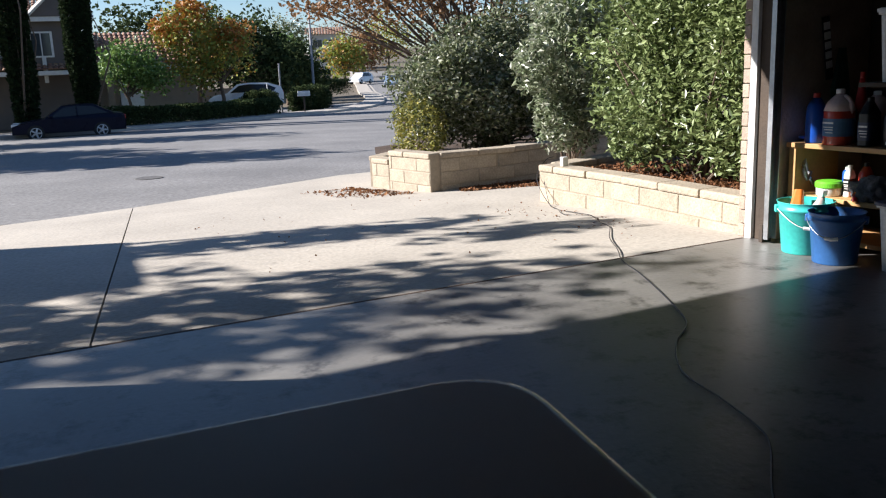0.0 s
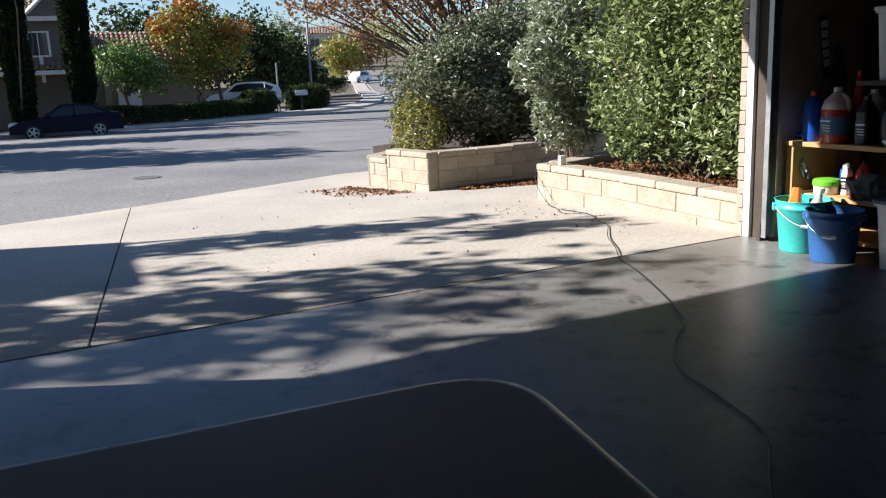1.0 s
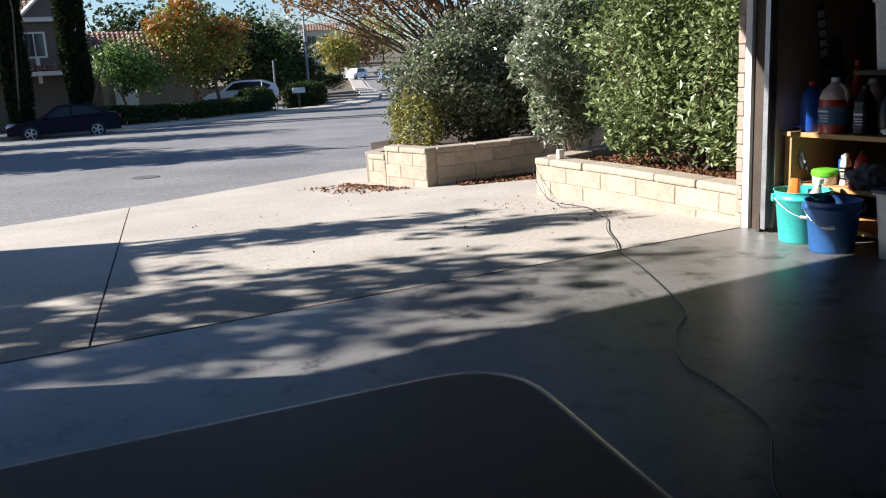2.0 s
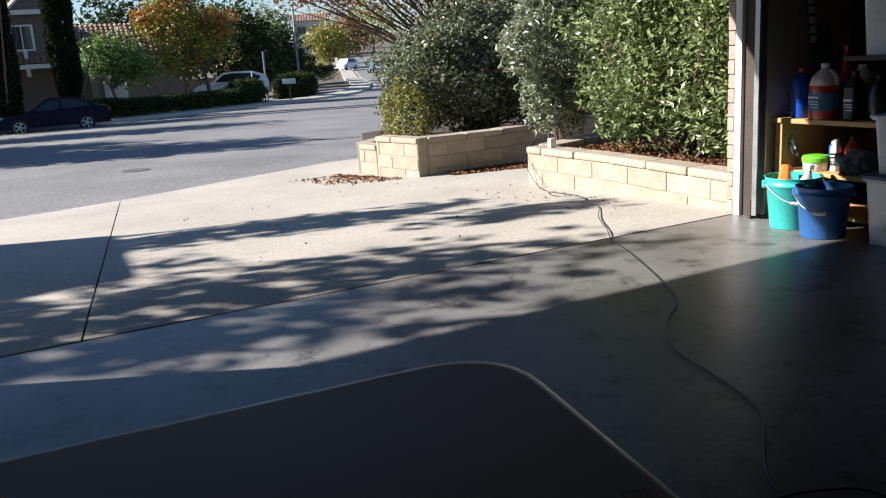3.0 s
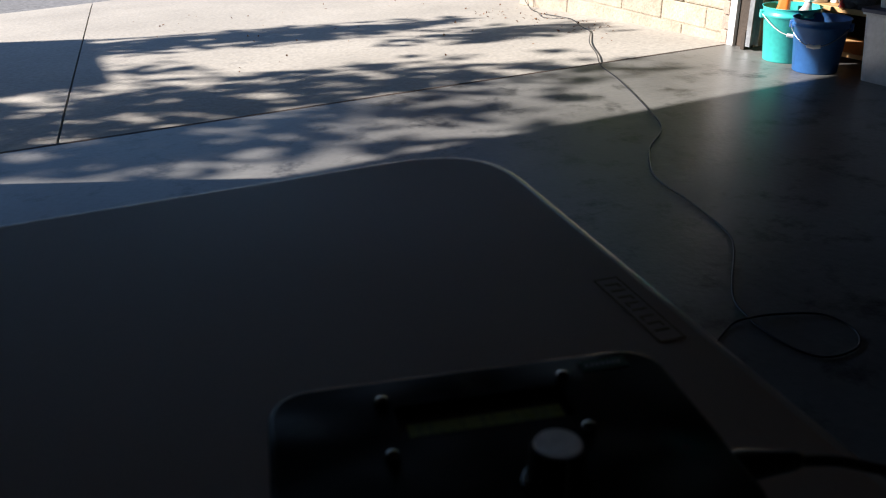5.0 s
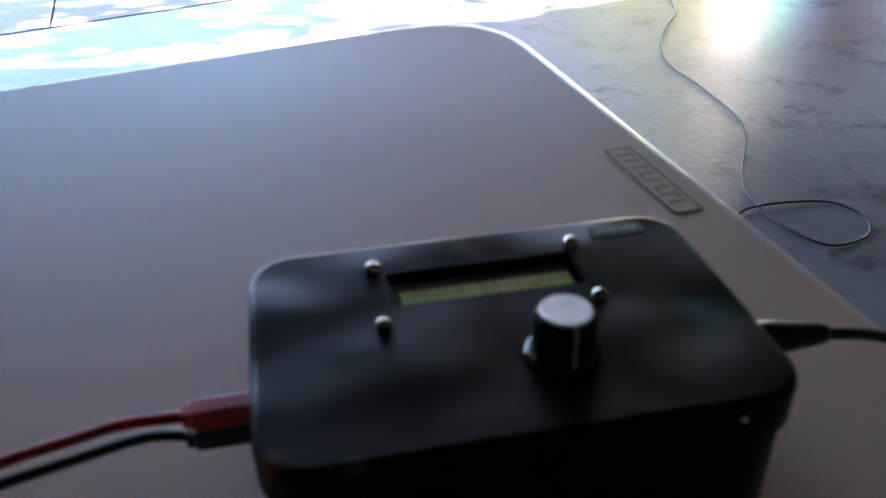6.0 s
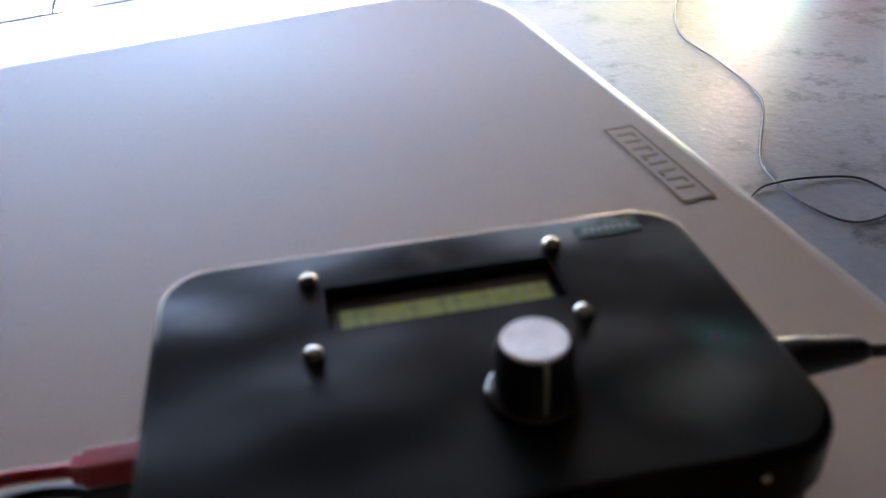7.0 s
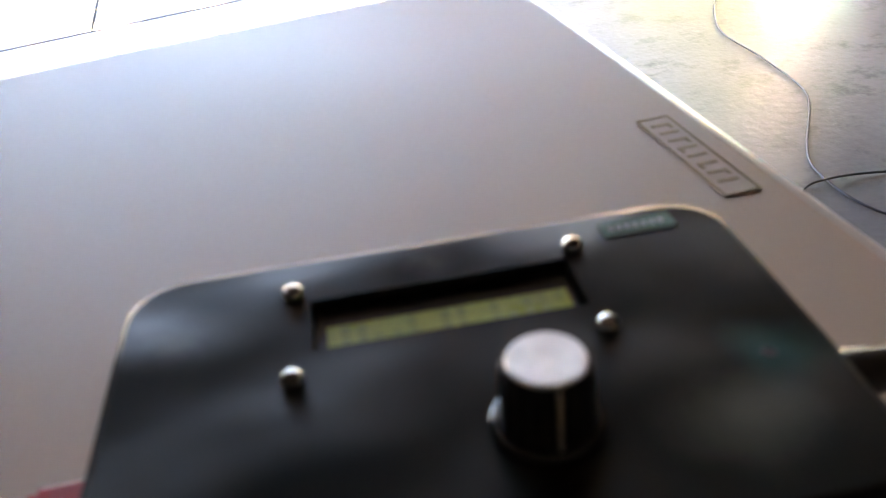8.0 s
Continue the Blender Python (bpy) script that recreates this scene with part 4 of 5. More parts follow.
tree("orange_tree", on_ground(7.8, 46.8, 0.15), 6.5, 0.11, [((5.9, 46.6, 3.0), (2.0, 1.6, 2.0), 2600), ((8.3, 46.9, 2.6), (1.7, 1.5, 1.6), 1900), ((6.6, 46.7, 1.4), (1.6, 1.2, 1.2), 1200)], 0.22, M_AUTUMN, "round tree turning green to orange", 44, 20, 0.3)
orange = bpy.data.objects["orange_tree"]
rng_o = np.random.default_rng(77)
foliage("turned_crown", np.concatenate([blob_points(rng_o, (dx, 0, h), (r, 1.4, 0.9), 900, 0.2, 0.4) for dx, h, r in ((-2.6, 4.9, 1.3), (0.8, 4.6, 1.2), (-1.4, 5.9, 0.9))]), 0.22, M_ORANGELEAF, orange, rng_o, 0.3, 0.6, "orange autumn leaves")
for i, (x, y, zc, rx, rz) in enumerate(((9.5, 62, 3.6, 3.2, 3.2), (13.5, 60, 2.6, 2.8, 3.0), (5.5, 64, 3.6, 3.2, 3.0), (17.5, 66, 1.6, 2.6, 2.4), (-2.5, 68, 4.4, 2.8, 2.6), (22.5, 80, 1.6, 3.0, 2.6), (16.0, 75, 3.8, 3.4, 3.0))):
    tree("background_tree", on_ground(x, y), 6.5, 0.16, [((x, y, zc), (rx, rx * 0.8, rz), 2300), ((x + rx * 0.5, y, zc - rz * 0.5), (rx * 0.8, rx * 0.7, rz * 0.7), 1100)], 0.36, M_FARLEAF, "dark green tree behind the houses", 50 + i, 12, 0.3, "trees behind the houses")
for i, (x, y, zc, rx, mt) in enumerate(((46, 128, 3.2, 4.2, M_AUTUMN), (54, 140, 4.5, 5.0, M_RUST), (40, 142, 4.5, 4.5, M_GREENLEAF), (70, 165, 7.0, 7.0, M_AUTUMN), (50, 172, 8.0, 6.0, M_DARKLEAF), (30, 128, 2.2, 4.5, M_DARKLEAF), (86, 170, 8.0, 9.0, M_DARKLEAF), (78, 200, 11.0, 10.0, M_RUST))):
    tree("far_tree", on_ground(x, y), 7.0, 0.2, [((x, y, zc), (rx, rx * 0.8, rx * 0.75), 1900)], 0.6, mt, "far street tree on the rising road", 70 + i, 10, 0.3, "far street trees")


def hedge_row(name, line, h, w, seed, label, material=M_CYPRESS):
    rng = np.random.default_rng(seed)
    p = np.array(resample(line, 260 * len(line)))
    n = len(p) * 26
    q = p[rng.integers(0, len(p), n)]
    z = np.array([ground_z(x, y) for x, y in q])
    u = rng.random(n)
    top = 0.85 + 0.15 * np.array([noise.noise(Vector((x * 0.8, y * 0.8, 0))) for x, y in q])
    pts = np.c_[q + rng.uniform(-w, w, (n, 2)), z + 0.05 + h * top * u ** 0.5]
    ob = thing(name, Matrix.Identity(4), label, "hedge")
    foliage("leaves", pts, 0.13, material, ob, rng, 0.5, 0.6)
    return ob


hedge_row("low_hedge", [(1.0, 39.4), (5, 41.2), (10.2, 45.2)], 1.15, 0.55, 61, "low dark clipped hedge along the pavement", M_FARLEAF)
shrub("round_bush", on_ground(10.6, 48.6), [((10.5, 48.6, -0.75), (1.2, 0.9, 0.75), 8000, 2.2)], 0.15, M_FARLEAF, "dark rounded clipped bush", "bush", 62, 8, 0.02)
shrub("round_bush", on_ground(14.2, 50.3), [((14.2, 50.3, -0.75), (1.30, 1.0, 0.86), 11000, 3.2)], 0.15, M_FARLEAF, "square-clipped bush by the mailbox", "bush", 63, 8, 0.02)
hedge_row("far_hedge", [(19, 74), (24, 80), (29.5, 84)], 2.0, 0.7, 64, "tall dark hedge at the far corner")
tagged(thing("garden_wall", pose(*on_ground(17, 72), 0, 0, 25), "tan block garden wall at the far corner", "wall"), kind="structure")
part("wall_body", box(-8, 6, 0, 0.25, -0.5, 1.5, 0.02), M_TAN, bpy.data.objects["garden_wall"])
sheet("cross_street", [[(x, y + k) for x, y in ((2, 60.5), (10, 58), (18, 55.5), (26, 60), (34, 70))] for k in (-4.0, 0, 4.5)], M_ASPH, "grey asphalt side street", "road", lambda x, y: ground_z(x, y) + 0.012)

cover = thing("manhole_cover", pose(*on_ground(-1.84, 9.75, 0.008)), "dark iron manhole cover set in the asphalt", "manhole cover")
part("rim", lathe([(0.20, -0.02), (0.20, 0.004), (0.18, 0.004), (0.18, -0.02)], 36), M_IRON, cover)
part("plate", lathe([(0.175, -0.02), (0.175, 0.003), (0.165, 0.005)], 36), M_IRON, cover)

lamp = thing("street_lamp", pose(*on_ground(17.4, 59.0, 0.0)), "tall grey street lamp on a round pole", "street lamp")
part("pole", lathe([(0.13, 0), (0.13, 0.6), (0.10, 0.65), (0.075, 8.5)], 14), M_POLE, lamp, smooth=True)
part("arm", tube(smooth_line([(0, 0, 8.3), (-0.4, -0.3, 8.7), (-1.6, -1.0, 8.8)], 5), 0.04, 8), M_GALV, lamp)
part("lamp_head", box(-2.1, -1.5, -1.2, -0.9, 8.7, 8.85, 0.04), M_GALV, lamp)
pole = thing("utility_post", pose(*on_ground(12.9, 52.5)), "plain grey signpost beside the hedge", "post")
part("post", lathe([(0.07, 0), (0.06, 3.2)], 12), M_POLE, pole)
mail = thing("mailbox", pose(*on_ground(12.4, 46.1, 0.1), 0, 0, -20), "white mailbox on a thin post", "mailbox")
part("post", box(-0.05, 0.05, -0.05, 0.05, 0, 0.98, 0.005), M_DARKWOOD, mail)
bm = loft([(rounded(0.75, 0.24, 0.03), 0.98), (rounded(0.75, 0.24, 0.03), 1.16), (rounded(0.72, 0.15, 0.03), 1.28)])
part("box", bm, M_WHITE, mail)

# ---- in the garage, by the door ----
shelf = thing("shelf_unit", pose(0, 0, 0), "orange-varnished pine shelf unit with bottles on it", "shelf")
for y in (-0.17, -1.05):
    part("side_panel", box(0.12, 0.46, y - 0.022, y + 0.022, 0.0, 0.508, 0.003), M_PINE, shelf)
for z in (0.508, 0.235, 0.03):
    y1 = -0.14 if z > 0.5 else -0.193
    part("shelf_board", box(0.105 if z > 0.5 else 0.122, 0.46, -1.09 if z > 0.5 else -1.027, y1, z, z + 0.025, 0.003), M_PINE, shelf)


def bucket(x, y, r, h, material, label, ang):
    ob = thing("bucket", pose(x, y, 0.0, 0, 0, ang), label, "bucket", "buckets by the door")
    prof = [(r * 0.76, 0.0), (r * 0.78, 0.004), (r * 0.93, h * 0.82), (r * 1.0, h * 0.84), (r * 1.0, h * 0.88), (r * 0.96, h * 0.89), (r * 0.99, h * 0.985), (r * 1.03, h), (r * 0.985, h), (r * 0.93, h * 0.85), (r * 0.75, 0.012), (0.002, 0.012)]
    part("body", lathe(prof, 40), material, ob, smooth=True)
    hp = [(r * 1.02 * math.cos(a), r * 1.02 * math.sin(a) * 0.98, h * 0.86 - 0.32 * h * math.sin((a) ) ** 2) for a in np.linspace(0, math.pi, 15)]
    hp = [(x0, -abs(y0) - 0.006, z0) for x0, y0, z0 in hp]
    part("bail", tube(hp, 0.0022, 6), M_WHITEPL if material is M_TEAL else M_GALV, ob)
    part("grip", tube(hp[6:9], 0.009, 8), M_WHITEPL, ob)
    for s in (-1, 1):
        part("ear", box(s * r * 0.99 - 0.012, s * r * 0.99 + 0.012, -0.022, 0.022, h * 0.78, h * 0.92, 0.004), material, ob)
    return ob


bucket(-0.05, -0.415, 0.138, 0.265, M_TEAL, "turquoise plastic bucket full of cleaning things", -40)
bucket(-0.12, -0.655, 0.130, 0.250, M_BLUEPL, "dark blue plastic bucket half in shadow", -60)

sponge = thing("scrub_brush", pose(-0.075, -0.375, 0.17, 0, 28, 30), "orange wooden scrub brush standing in the bucket", "brush")
part("block", loft([(rounded(0.07, 0.05, 0.012), 0.0), (rounded(0.085, 0.06, 0.015), 0.06), (rounded(0.05, 0.045, 0.015), 0.15)]), M_ORANGEPL, sponge)
spray = thing("spray_bottle", pose(-0.02, -0.45, 0.10, 8, 0, 20), "clear spray bottle in the turquoise bucket", "bottle")
part("bottle", lathe([(0.035, 0), (0.04, 0.01), (0.04, 0.13), (0.02, 0.17), (0.016, 0.19)], 20), M_JUGTOP, spray, smooth=True)
part("trigger", box(-0.02, 0.045, -0.012, 0.012, 0.19, 0.22, 0.005), M_WHITEPL, spray)
nozzle = thing("hose_nozzle", pose(0.02, -0.53, 0.262, 0, 0, 25), "orange plastic nozzle behind the buckets", "nozzle")
nozzle.location = (0.16, -0.55, 0.26)
part("barrel", tube([(-0.05, 0, 0.03), (0.0, 0, 0.035), (0.05, 0, 0.012)], [0.016, 0.02, 0.026], 12), M_ORANGEPL, nozzle)
part("grip", tube([(-0.04, 0, 0.03), (-0.055, 0, 0.0)], [0.014, 0.012], 10), M_REDPL, nozzle)


def bottle(name, x, y, z, prof, material, label, cap_r, cap_h, cap_mat, lab=None, lab_mat=None, square=False, cat="bottle"):
    ob = thing(name, pose(x, y, z, 0, 0, random.uniform(-8, 8)), label, cat, "bottles on the shelf")
    if square:
        bm = loft([(rounded(2 * r, 1.25 * r, r * 0.35, 4), h) for r, h in prof])
    else:
        bm = lathe(prof, 28)
    part("body", bm, material, ob, smooth=not square)
    top = prof[-1][1]
    part("cap", lathe([(cap_r, top - 0.004), (cap_r, top + cap_h - 0.003), (cap_r * 0.85, top + cap_h)], 18), cap_mat, ob)
    if lab:
        r = max(q[0] for q in prof)
        if square:
            bm = loft([(rounded(2 * r + 0.003, 1.25 * r + 0.003, r * 0.35, 4), lab[0]), (rounded(2 * r + 0.003, 1.25 * r + 0.003, r * 0.35, 4), lab[1])], cap=False)
        else:
            bm = lathe([(r + 0.0015, lab[0]), (r + 0.0015, lab[1])], 28)
        lb = part("label", bm, lab_mat, ob)
        for k, (f, hh) in enumerate(((0.72, 0.10), (0.50, 0.05), (0.36, 0.05), (0.2, 0.04))):
            z0 = lab[0] + (lab[1] - lab[0]) * f
            part("print_bar", box(-r - 0.006, -r - 0.0025, -r * 0.45, r * (0.4 - 0.08 * k), z0, z0 + (lab[1] - lab[0]) * hh), M_WHITEPL, lb)
    return ob


S = 0.533
bottle("detergent_bottle", 0.175, -0.262, S, [(0.045, 0), (0.05, 0.006), (0.05, 0.15), (0.046, 0.19), (0.022, 0.235)], M_BLUEBOT, "bright blue plastic detergent bottle", 0.018, 0.025, M_REDPL)
jug = bottle("gallon_jug", 0.175, -0.405, S, [(0.072, 0), (0.076, 0.006), (0.076, 0.17), (0.06, 0.215), (0.024, 0.25), (0.02, 0.262)], M_JUG, "gallon jug of red liquid with a blue label", 0.022, 0.02, M_WHITEPL, (0.045, 0.135), M_LABEL)
part("handle", tube(smooth_line([(0.0, -0.03, 0.245), (0.0, -0.065, 0.22), (0.0, -0.07, 0.18), (0.0, -0.06, 0.15)], 4), 0.012, 8), M_JUGTOP, jug)
part("shoulder", lathe([(0.077, 0.172), (0.061, 0.216), (0.025, 0.251), (0.021, 0.258)], 28), M_JUGTOP, jug, smooth=True)
bottle("gallon_jug", 0.33, -0.50, S, [(0.07, 0), (0.074, 0.006), (0.074, 0.17), (0.055, 0.21), (0.022, 0.245)], M_JUGTOP, "milky plastic jug behind the others", 0.02, 0.02, M_WHITEPL)
bottle("black_bottle", 0.20, -0.56, S, [(0.05, 0), (0.055, 0.006), (0.055, 0.16), (0.03, 0.20), (0.018, 0.22)], M_BLACKPL, "black motor-oil style plastic bottle", 0.017, 0.022, M_BLACKPL, (0.03, 0.12), M_BINLID, True)
bottle("black_bottle", 0.22, -0.68, S, [(0.045, 0), (0.05, 0.006), (0.05, 0.14), (0.03, 0.18), (0.016, 0.2)], M_BLACKPL, "black plastic bottle in shadow", 0.016, 0.02, M_BLACKPL)
bottle("red_funnel_bottle", 0.34, -0.40, S, [(0.03, 0), (0.03, 0.20), (0.018, 0.28), (0.012, 0.33)], M_REDPL, "tall red bottle at the back of the shelf", 0.012, 0.03, M_REDPL)
S2 = 0.26
tub = thing("cleaner_tub", pose(0.19, -0.355, S2), "round tub with a lime green lid", "tub")
part("body", lathe([(0.058, 0), (0.062, 0.004), (0.064, 0.045), (0.064, 0.05)], 32), M_WHITEPL, tub, smooth=True)
part("lid", lathe([(0.069, 0.045), (0.07, 0.05), (0.07, 0.068), (0.062, 0.078), (0.03, 0.083)], 36), M_GREENPL, tub, "lime green screw lid")
bottle("white_bottle", 0.23, -0.445, S2, [(0.026, 0), (0.03, 0.004), (0.03, 0.11), (0.02, 0.135), (0.013, 0.145)], M_WHITEPL, "white plastic bottle with a dark label", 0.012, 0.018, M_WHITEPL, (0.03, 0.095), M_BLACKPL, True)
bottle("blue_can", 0.28, -0.395, S2, [(0.024, 0), (0.026, 0.003), (0.026, 0.12), (0.018, 0.13)], M_BLUEBOT, "plain blue metal spray can", 0.014, 0.02, M_WHITEPL, cat="can")
bottle("brown_bottle", 0.27, -0.51, S2, [(0.035, 0), (0.036, 0.004), (0.036, 0.12), (0.016, 0.16)], M_JUG, "brown-red bottle in shadow", 0.014, 0.02, M_BLACKPL)

rag = thing("rag", pose(0.17, -0.62, S2), "crumpled grey rag hanging on the shelf", "rag")
bm = bmesh.new()
bmesh.ops.create_icosphere(bm, subdivisions=4, radius=1)
for v in bm.verts:
    k = 1 + 0.35 * noise.noise(v.co * 3.1) + 0.18 * noise.noise(v.co * 8)
    v.co = Vector((v.co.x * 0.07 * k, v.co.y * 0.10 * k, max(v.co.z * 0.075 * k + 0.05, 0.001)))
part("cloth", bm, M_CLOTH, rag, smooth=True)


def storage_bin(x, y, z, w, d, h, body, lid, label, ang=0):
    ob = thing("storage_bin", pose(x, y, z, 0, 0, ang), label, "storage bin", "storage bins")
    part("body", loft([(rounded(w * 0.88, d * 0.88, 0.03), 0), (rounded(w * 0.96, d * 0.96, 0.035), h * 0.9), (rounded(w, d, 0.035), h * 0.91), (rounded(w, d, 0.035), h * 0.94)]), body, ob)
    part("lid", loft([(rounded(w * 1.03, d * 1.03, 0.04), h * 0.94), (rounded(w * 1.03, d * 1.03, 0.04), h * 0.985), (rounded(w * 0.97, d * 0.97, 0.035), h)]), lid, ob)
    for s in (-1, 1):
        part("handle", box(-0.06, 0.06, s * d * 0.515 - 0.012, s * d * 0.515 + 0.012, h * 0.86, h * 0.95, 0.005), lid, ob)
    return ob


storage_bin(0.08, -1.15, 0.0, 0.42, 0.60, 0.325, M_BIN, M_BINLID, "cloudy plastic storage bin with a dark blue lid on the floor")
storage_bin(0.10, -1.15, 0.325, 0.40, 0.58, 0.27, M_BIN, M_BIN, "grey translucent storage bin stacked on another")
bottle("spray_can", 0.03, -0.96, 0.595, [(0.03, 0), (0.032, 0.003), (0.032, 0.075), (0.022, 0.09)], M_REDPL, "red and white spray can on a bin", 0.012, 0.03, M_WHITEPL, (0.01, 0.06), M_WHITEPL, cat="can")
upper = thing("wall_shelf", pose(0, 0, 0), "dark board shelf bracketed to the garage wall", "shelf")
part("board", box(0.02, 0.748, -2.2, -0.62, 0.83, 0.852, 0.003), M_DARKWOOD, upper)
for y in (-0.9, -2.1):
    part("bracket", tube([(0.74, y, 0.5), (0.1, y, 0.828)], 0.012, 6), M_GALV, upper)
storage_bin(0.22, -0.92, 0.852, 0.36, 0.50, 0.34, M_BIN, M_BIN, "clear storage tub on the upper shelf")
saw = thing("bow_saw", pose(0.40, -0.128, 1.00, 0, 80, 0), "black tool sleeve with white lettering on the wall", "saw")
part("sleeve", box(-0.19, 0.15, -0.006, 0.0, -0.03, 0.03, 0.002), M_BLACKPL, saw)
for k in range(5):
    part("letter_bar", box(-0.16 + 0.052 * k, -0.120 + 0.052 * k, -0.009, -0.0065, -0.024, 0.024), M_WHITEPL, saw)
gloves = thing("hanging_cloth", pose(0.52, -0.128, 0.62), "dark green cloth hung on the wall", "cloth")
part("cloth", loft([(rounded(0.10, 0.02, 0.009), 0.0), (rounded(0.14, 0.03, 0.012), 0.18), (rounded(0.05, 0.02, 0.009), 0.4)]), mat("green_cloth", (0.02, 0.10, 0.08), 0.95, 0.5, 20, 90, 0.4), gloves)
tap = thing("hose_tap", pose(0.20, -0.125, 0.42), "old wall tap with tangled fittings", "tap")
part("pipe", tube([(0, 0.0, 0.1), (0, -0.05, 0.1), (0, -0.06, 0.0), (0.01, -0.07, -0.06)], 0.013, 8), M_GALV, tap)
part("wheel", lathe([(0.03, 0.13), (0.032, 0.136), (0.03, 0.142)], 14, cy=-0.05), M_BLUEBOT, tap)
part("spout", tube([(0.01, -0.07, -0.05), (0.035, -0.09, -0.12)], [0.012, 0.009], 8), M_CHROME, tap)
part("hose_end", tube(smooth_line([(0.0, -0.06, 0.02), (-0.03, -0.08, -0.03), (-0.01, -0.09, -0.09), (0.03, -0.08, -0.05)], 4), 0.008, 8), M_GALV, tap)
meter = thing("sensor_box", pose(0.17, -0.155, 0.16), "small dark door sensor box", "sensor")
part("case", box(-0.05, 0.05, -0.03, 0.03, 0, 0.09, 0.006), M_BLACKPL, meter)
light_box = thing("outdoor_outlet", pose(0.17, 2.02, 0.215), "small white outlet box on the planter wall", "outlet")
part("case", box(-0.025, 0.025, -0.02, 0.02, 0.0, 0.07, 0.004), M_WHITEPL, light_box)

# cable over the drive and floor
CABLE = [(0.30, 2.35, 0.25), (0.17, 2.28, 0.235), (0.05, 2.22, 0.1), (-0.03, 1.9, -0.065), (-0.10, 1.5, -0.05), (-0.12, 1.29, -0.04), (-0.26, 1.0, -0.03), (-0.33, 0.82, -0.025), (-0.58, 0.5, -0.01), (-0.77, 0.19, 0.0), (-0.93, -0.05, 0.0045), (-1.03, -0.3, 0.0045), (-1.21, -0.68, 0.0045), (-1.385, -1.0, 0.0045), (-1.60, -1.18, 0.0045), (-1.775, -1.405, 0.0045), (-1.835, -1.63, 0.0045), (-1.90, -1.835, 0.0045), (-1.97, -1.94, 0.0045), (-2.165, -2.125, 0.0045), (-2.221, -2.229, 0.0045), (-2.240, -2.341, 0.0045), (-2.214, -2.424, 0.0045), (-2.122, -2.435, 0.0045), (-2.062, -2.385, 0.0045), (-2.061, -2.308, 0.0045), (-2.122, -2.265, 0.006), (-2.226, -2.240, 0.0125), (-2.30, -2.24, 0.0045), (-2.5, -2.36, 0.0045), (-2.75, -2.62, 0.0045)]
tagged(mesh_object("extension_cable", tube(smooth_line(CABLE, 8), 0.0028, 8), M_CABLE, smooth=True), "dark cable snaking over the drive and floor", "cable")
wisp = [(0.1, 2.2, 0.1), (0.02, 2.0, -0.07), (-0.08, 1.75, -0.06), (-0.2, 1.5, -0.05), (-0.13, 1.3, -0.04)]
tagged(mesh_object("thin_cord", tube(smooth_line(wisp, 8), 0.002, 6), M_CABLE, smooth=True), "thin dark cord at the planter's foot", "cord")

# ---- folding table and the instrument on it ----
TOP = 0.735
P0 = Vector((-3.2430, -2.7570))
far_dir, near_dir = Vector((math.cos(radians(176.41)), math.sin(radians(176.41)))), Vector((math.cos(radians(-100.32)), math.sin(radians(-100.32))))
corners = [P0, P0 + far_dir * 1.83, P0 + far_dir * 1.83 + near_dir * 0.76, P0 + near_dir * 0.76]


def round_poly(pts, r, off=0.0, seg=8):
    """The outline of a polygon with round corners, drawn in by off."""
    c = sum(pts, Vector((0, 0))) / len(pts)
    out = []
    for i, p in enumerate(pts):
        a, b = (pts[i - 1] - p).normalized(), (pts[(i + 1) % len(pts)] - p).normalized()
        q = p + (a + b) * off
        s, e = q + a * r, q + b * r
        for k in range(seg + 1):
            t = k / seg
            m = s * (1 - t) ** 2 + q * 2 * t * (1 - t) + e * t * t
            out.append((m.x, m.y))
    return out


table = thing("folding_table", pose(0, 0, 0), "beige moulded plastic folding table with rounded corners", "table")
bm = loft([(round_poly(corners, 0.085, 0.009), TOP - 0.045), (round_poly(corners, 0.085, 0.003), TOP - 0.04), (round_poly(corners, 0.085, 0.003), TOP - 0.014), (round_poly(corners, 0.085, 0.0125), TOP - 0.0004), (round_poly(corners, 0.085, 0.0126), TOP)])
part("tabletop", bm, M_TABLE, table)
ER = 0.0125
bend = [radians(9 * k) for k in range(11)]
rim = [(round_poly(corners, 0.085, 0.0006), TOP - 0.040)] + [(round_poly(corners, 0.085, ER * (1 - math.sin(q))), TOP - ER * (1 - math.cos(q))) for q in reversed(bend)]
# the lip's paler colour paints in light caught by the rounding
part("moulded_lip", loft(rim, cap=False), M_RIMPL, table, "rounded edge, coloured paler for its highlight", smooth=True)
for u in (0.12, 0.88):
    a = P0.lerp(corners[1], u) + near_dir * 0.10
    b = P0.lerp(corners[1], u) + near_dir * 0.66
    part("leg", tube([(a.x, a.y, TOP - 0.05), (a.x, a.y, 0.0)], 0.014, 10), M_GALV, table)
    part("leg", tube([(b.x, b.y, TOP - 0.05), (b.x, b.y, 0.0)], 0.014, 10), M_GALV, table)
    part("crossbar", tube([(a.x, a.y, 0.2), (b.x, b.y, 0.2)], 0.012, 8), M_GALV, table)
mid = Vector((-3.3276, -3.0600))
la = math.degrees(math.atan2(near_dir.y, near_dir.x))
emblem = part("emblem", loft([(rounded(0.092, 0.020, 0.004), 0.0), (rounded(0.092, 0.020, 0.004), 0.0002)]), M_TABLE, table)
emblem.matrix_local = pose(mid.x, mid.y, TOP + 0.0002, 0, 0, la) @ Matrix.Diagonal((0.84, 0.84, 1, 1))
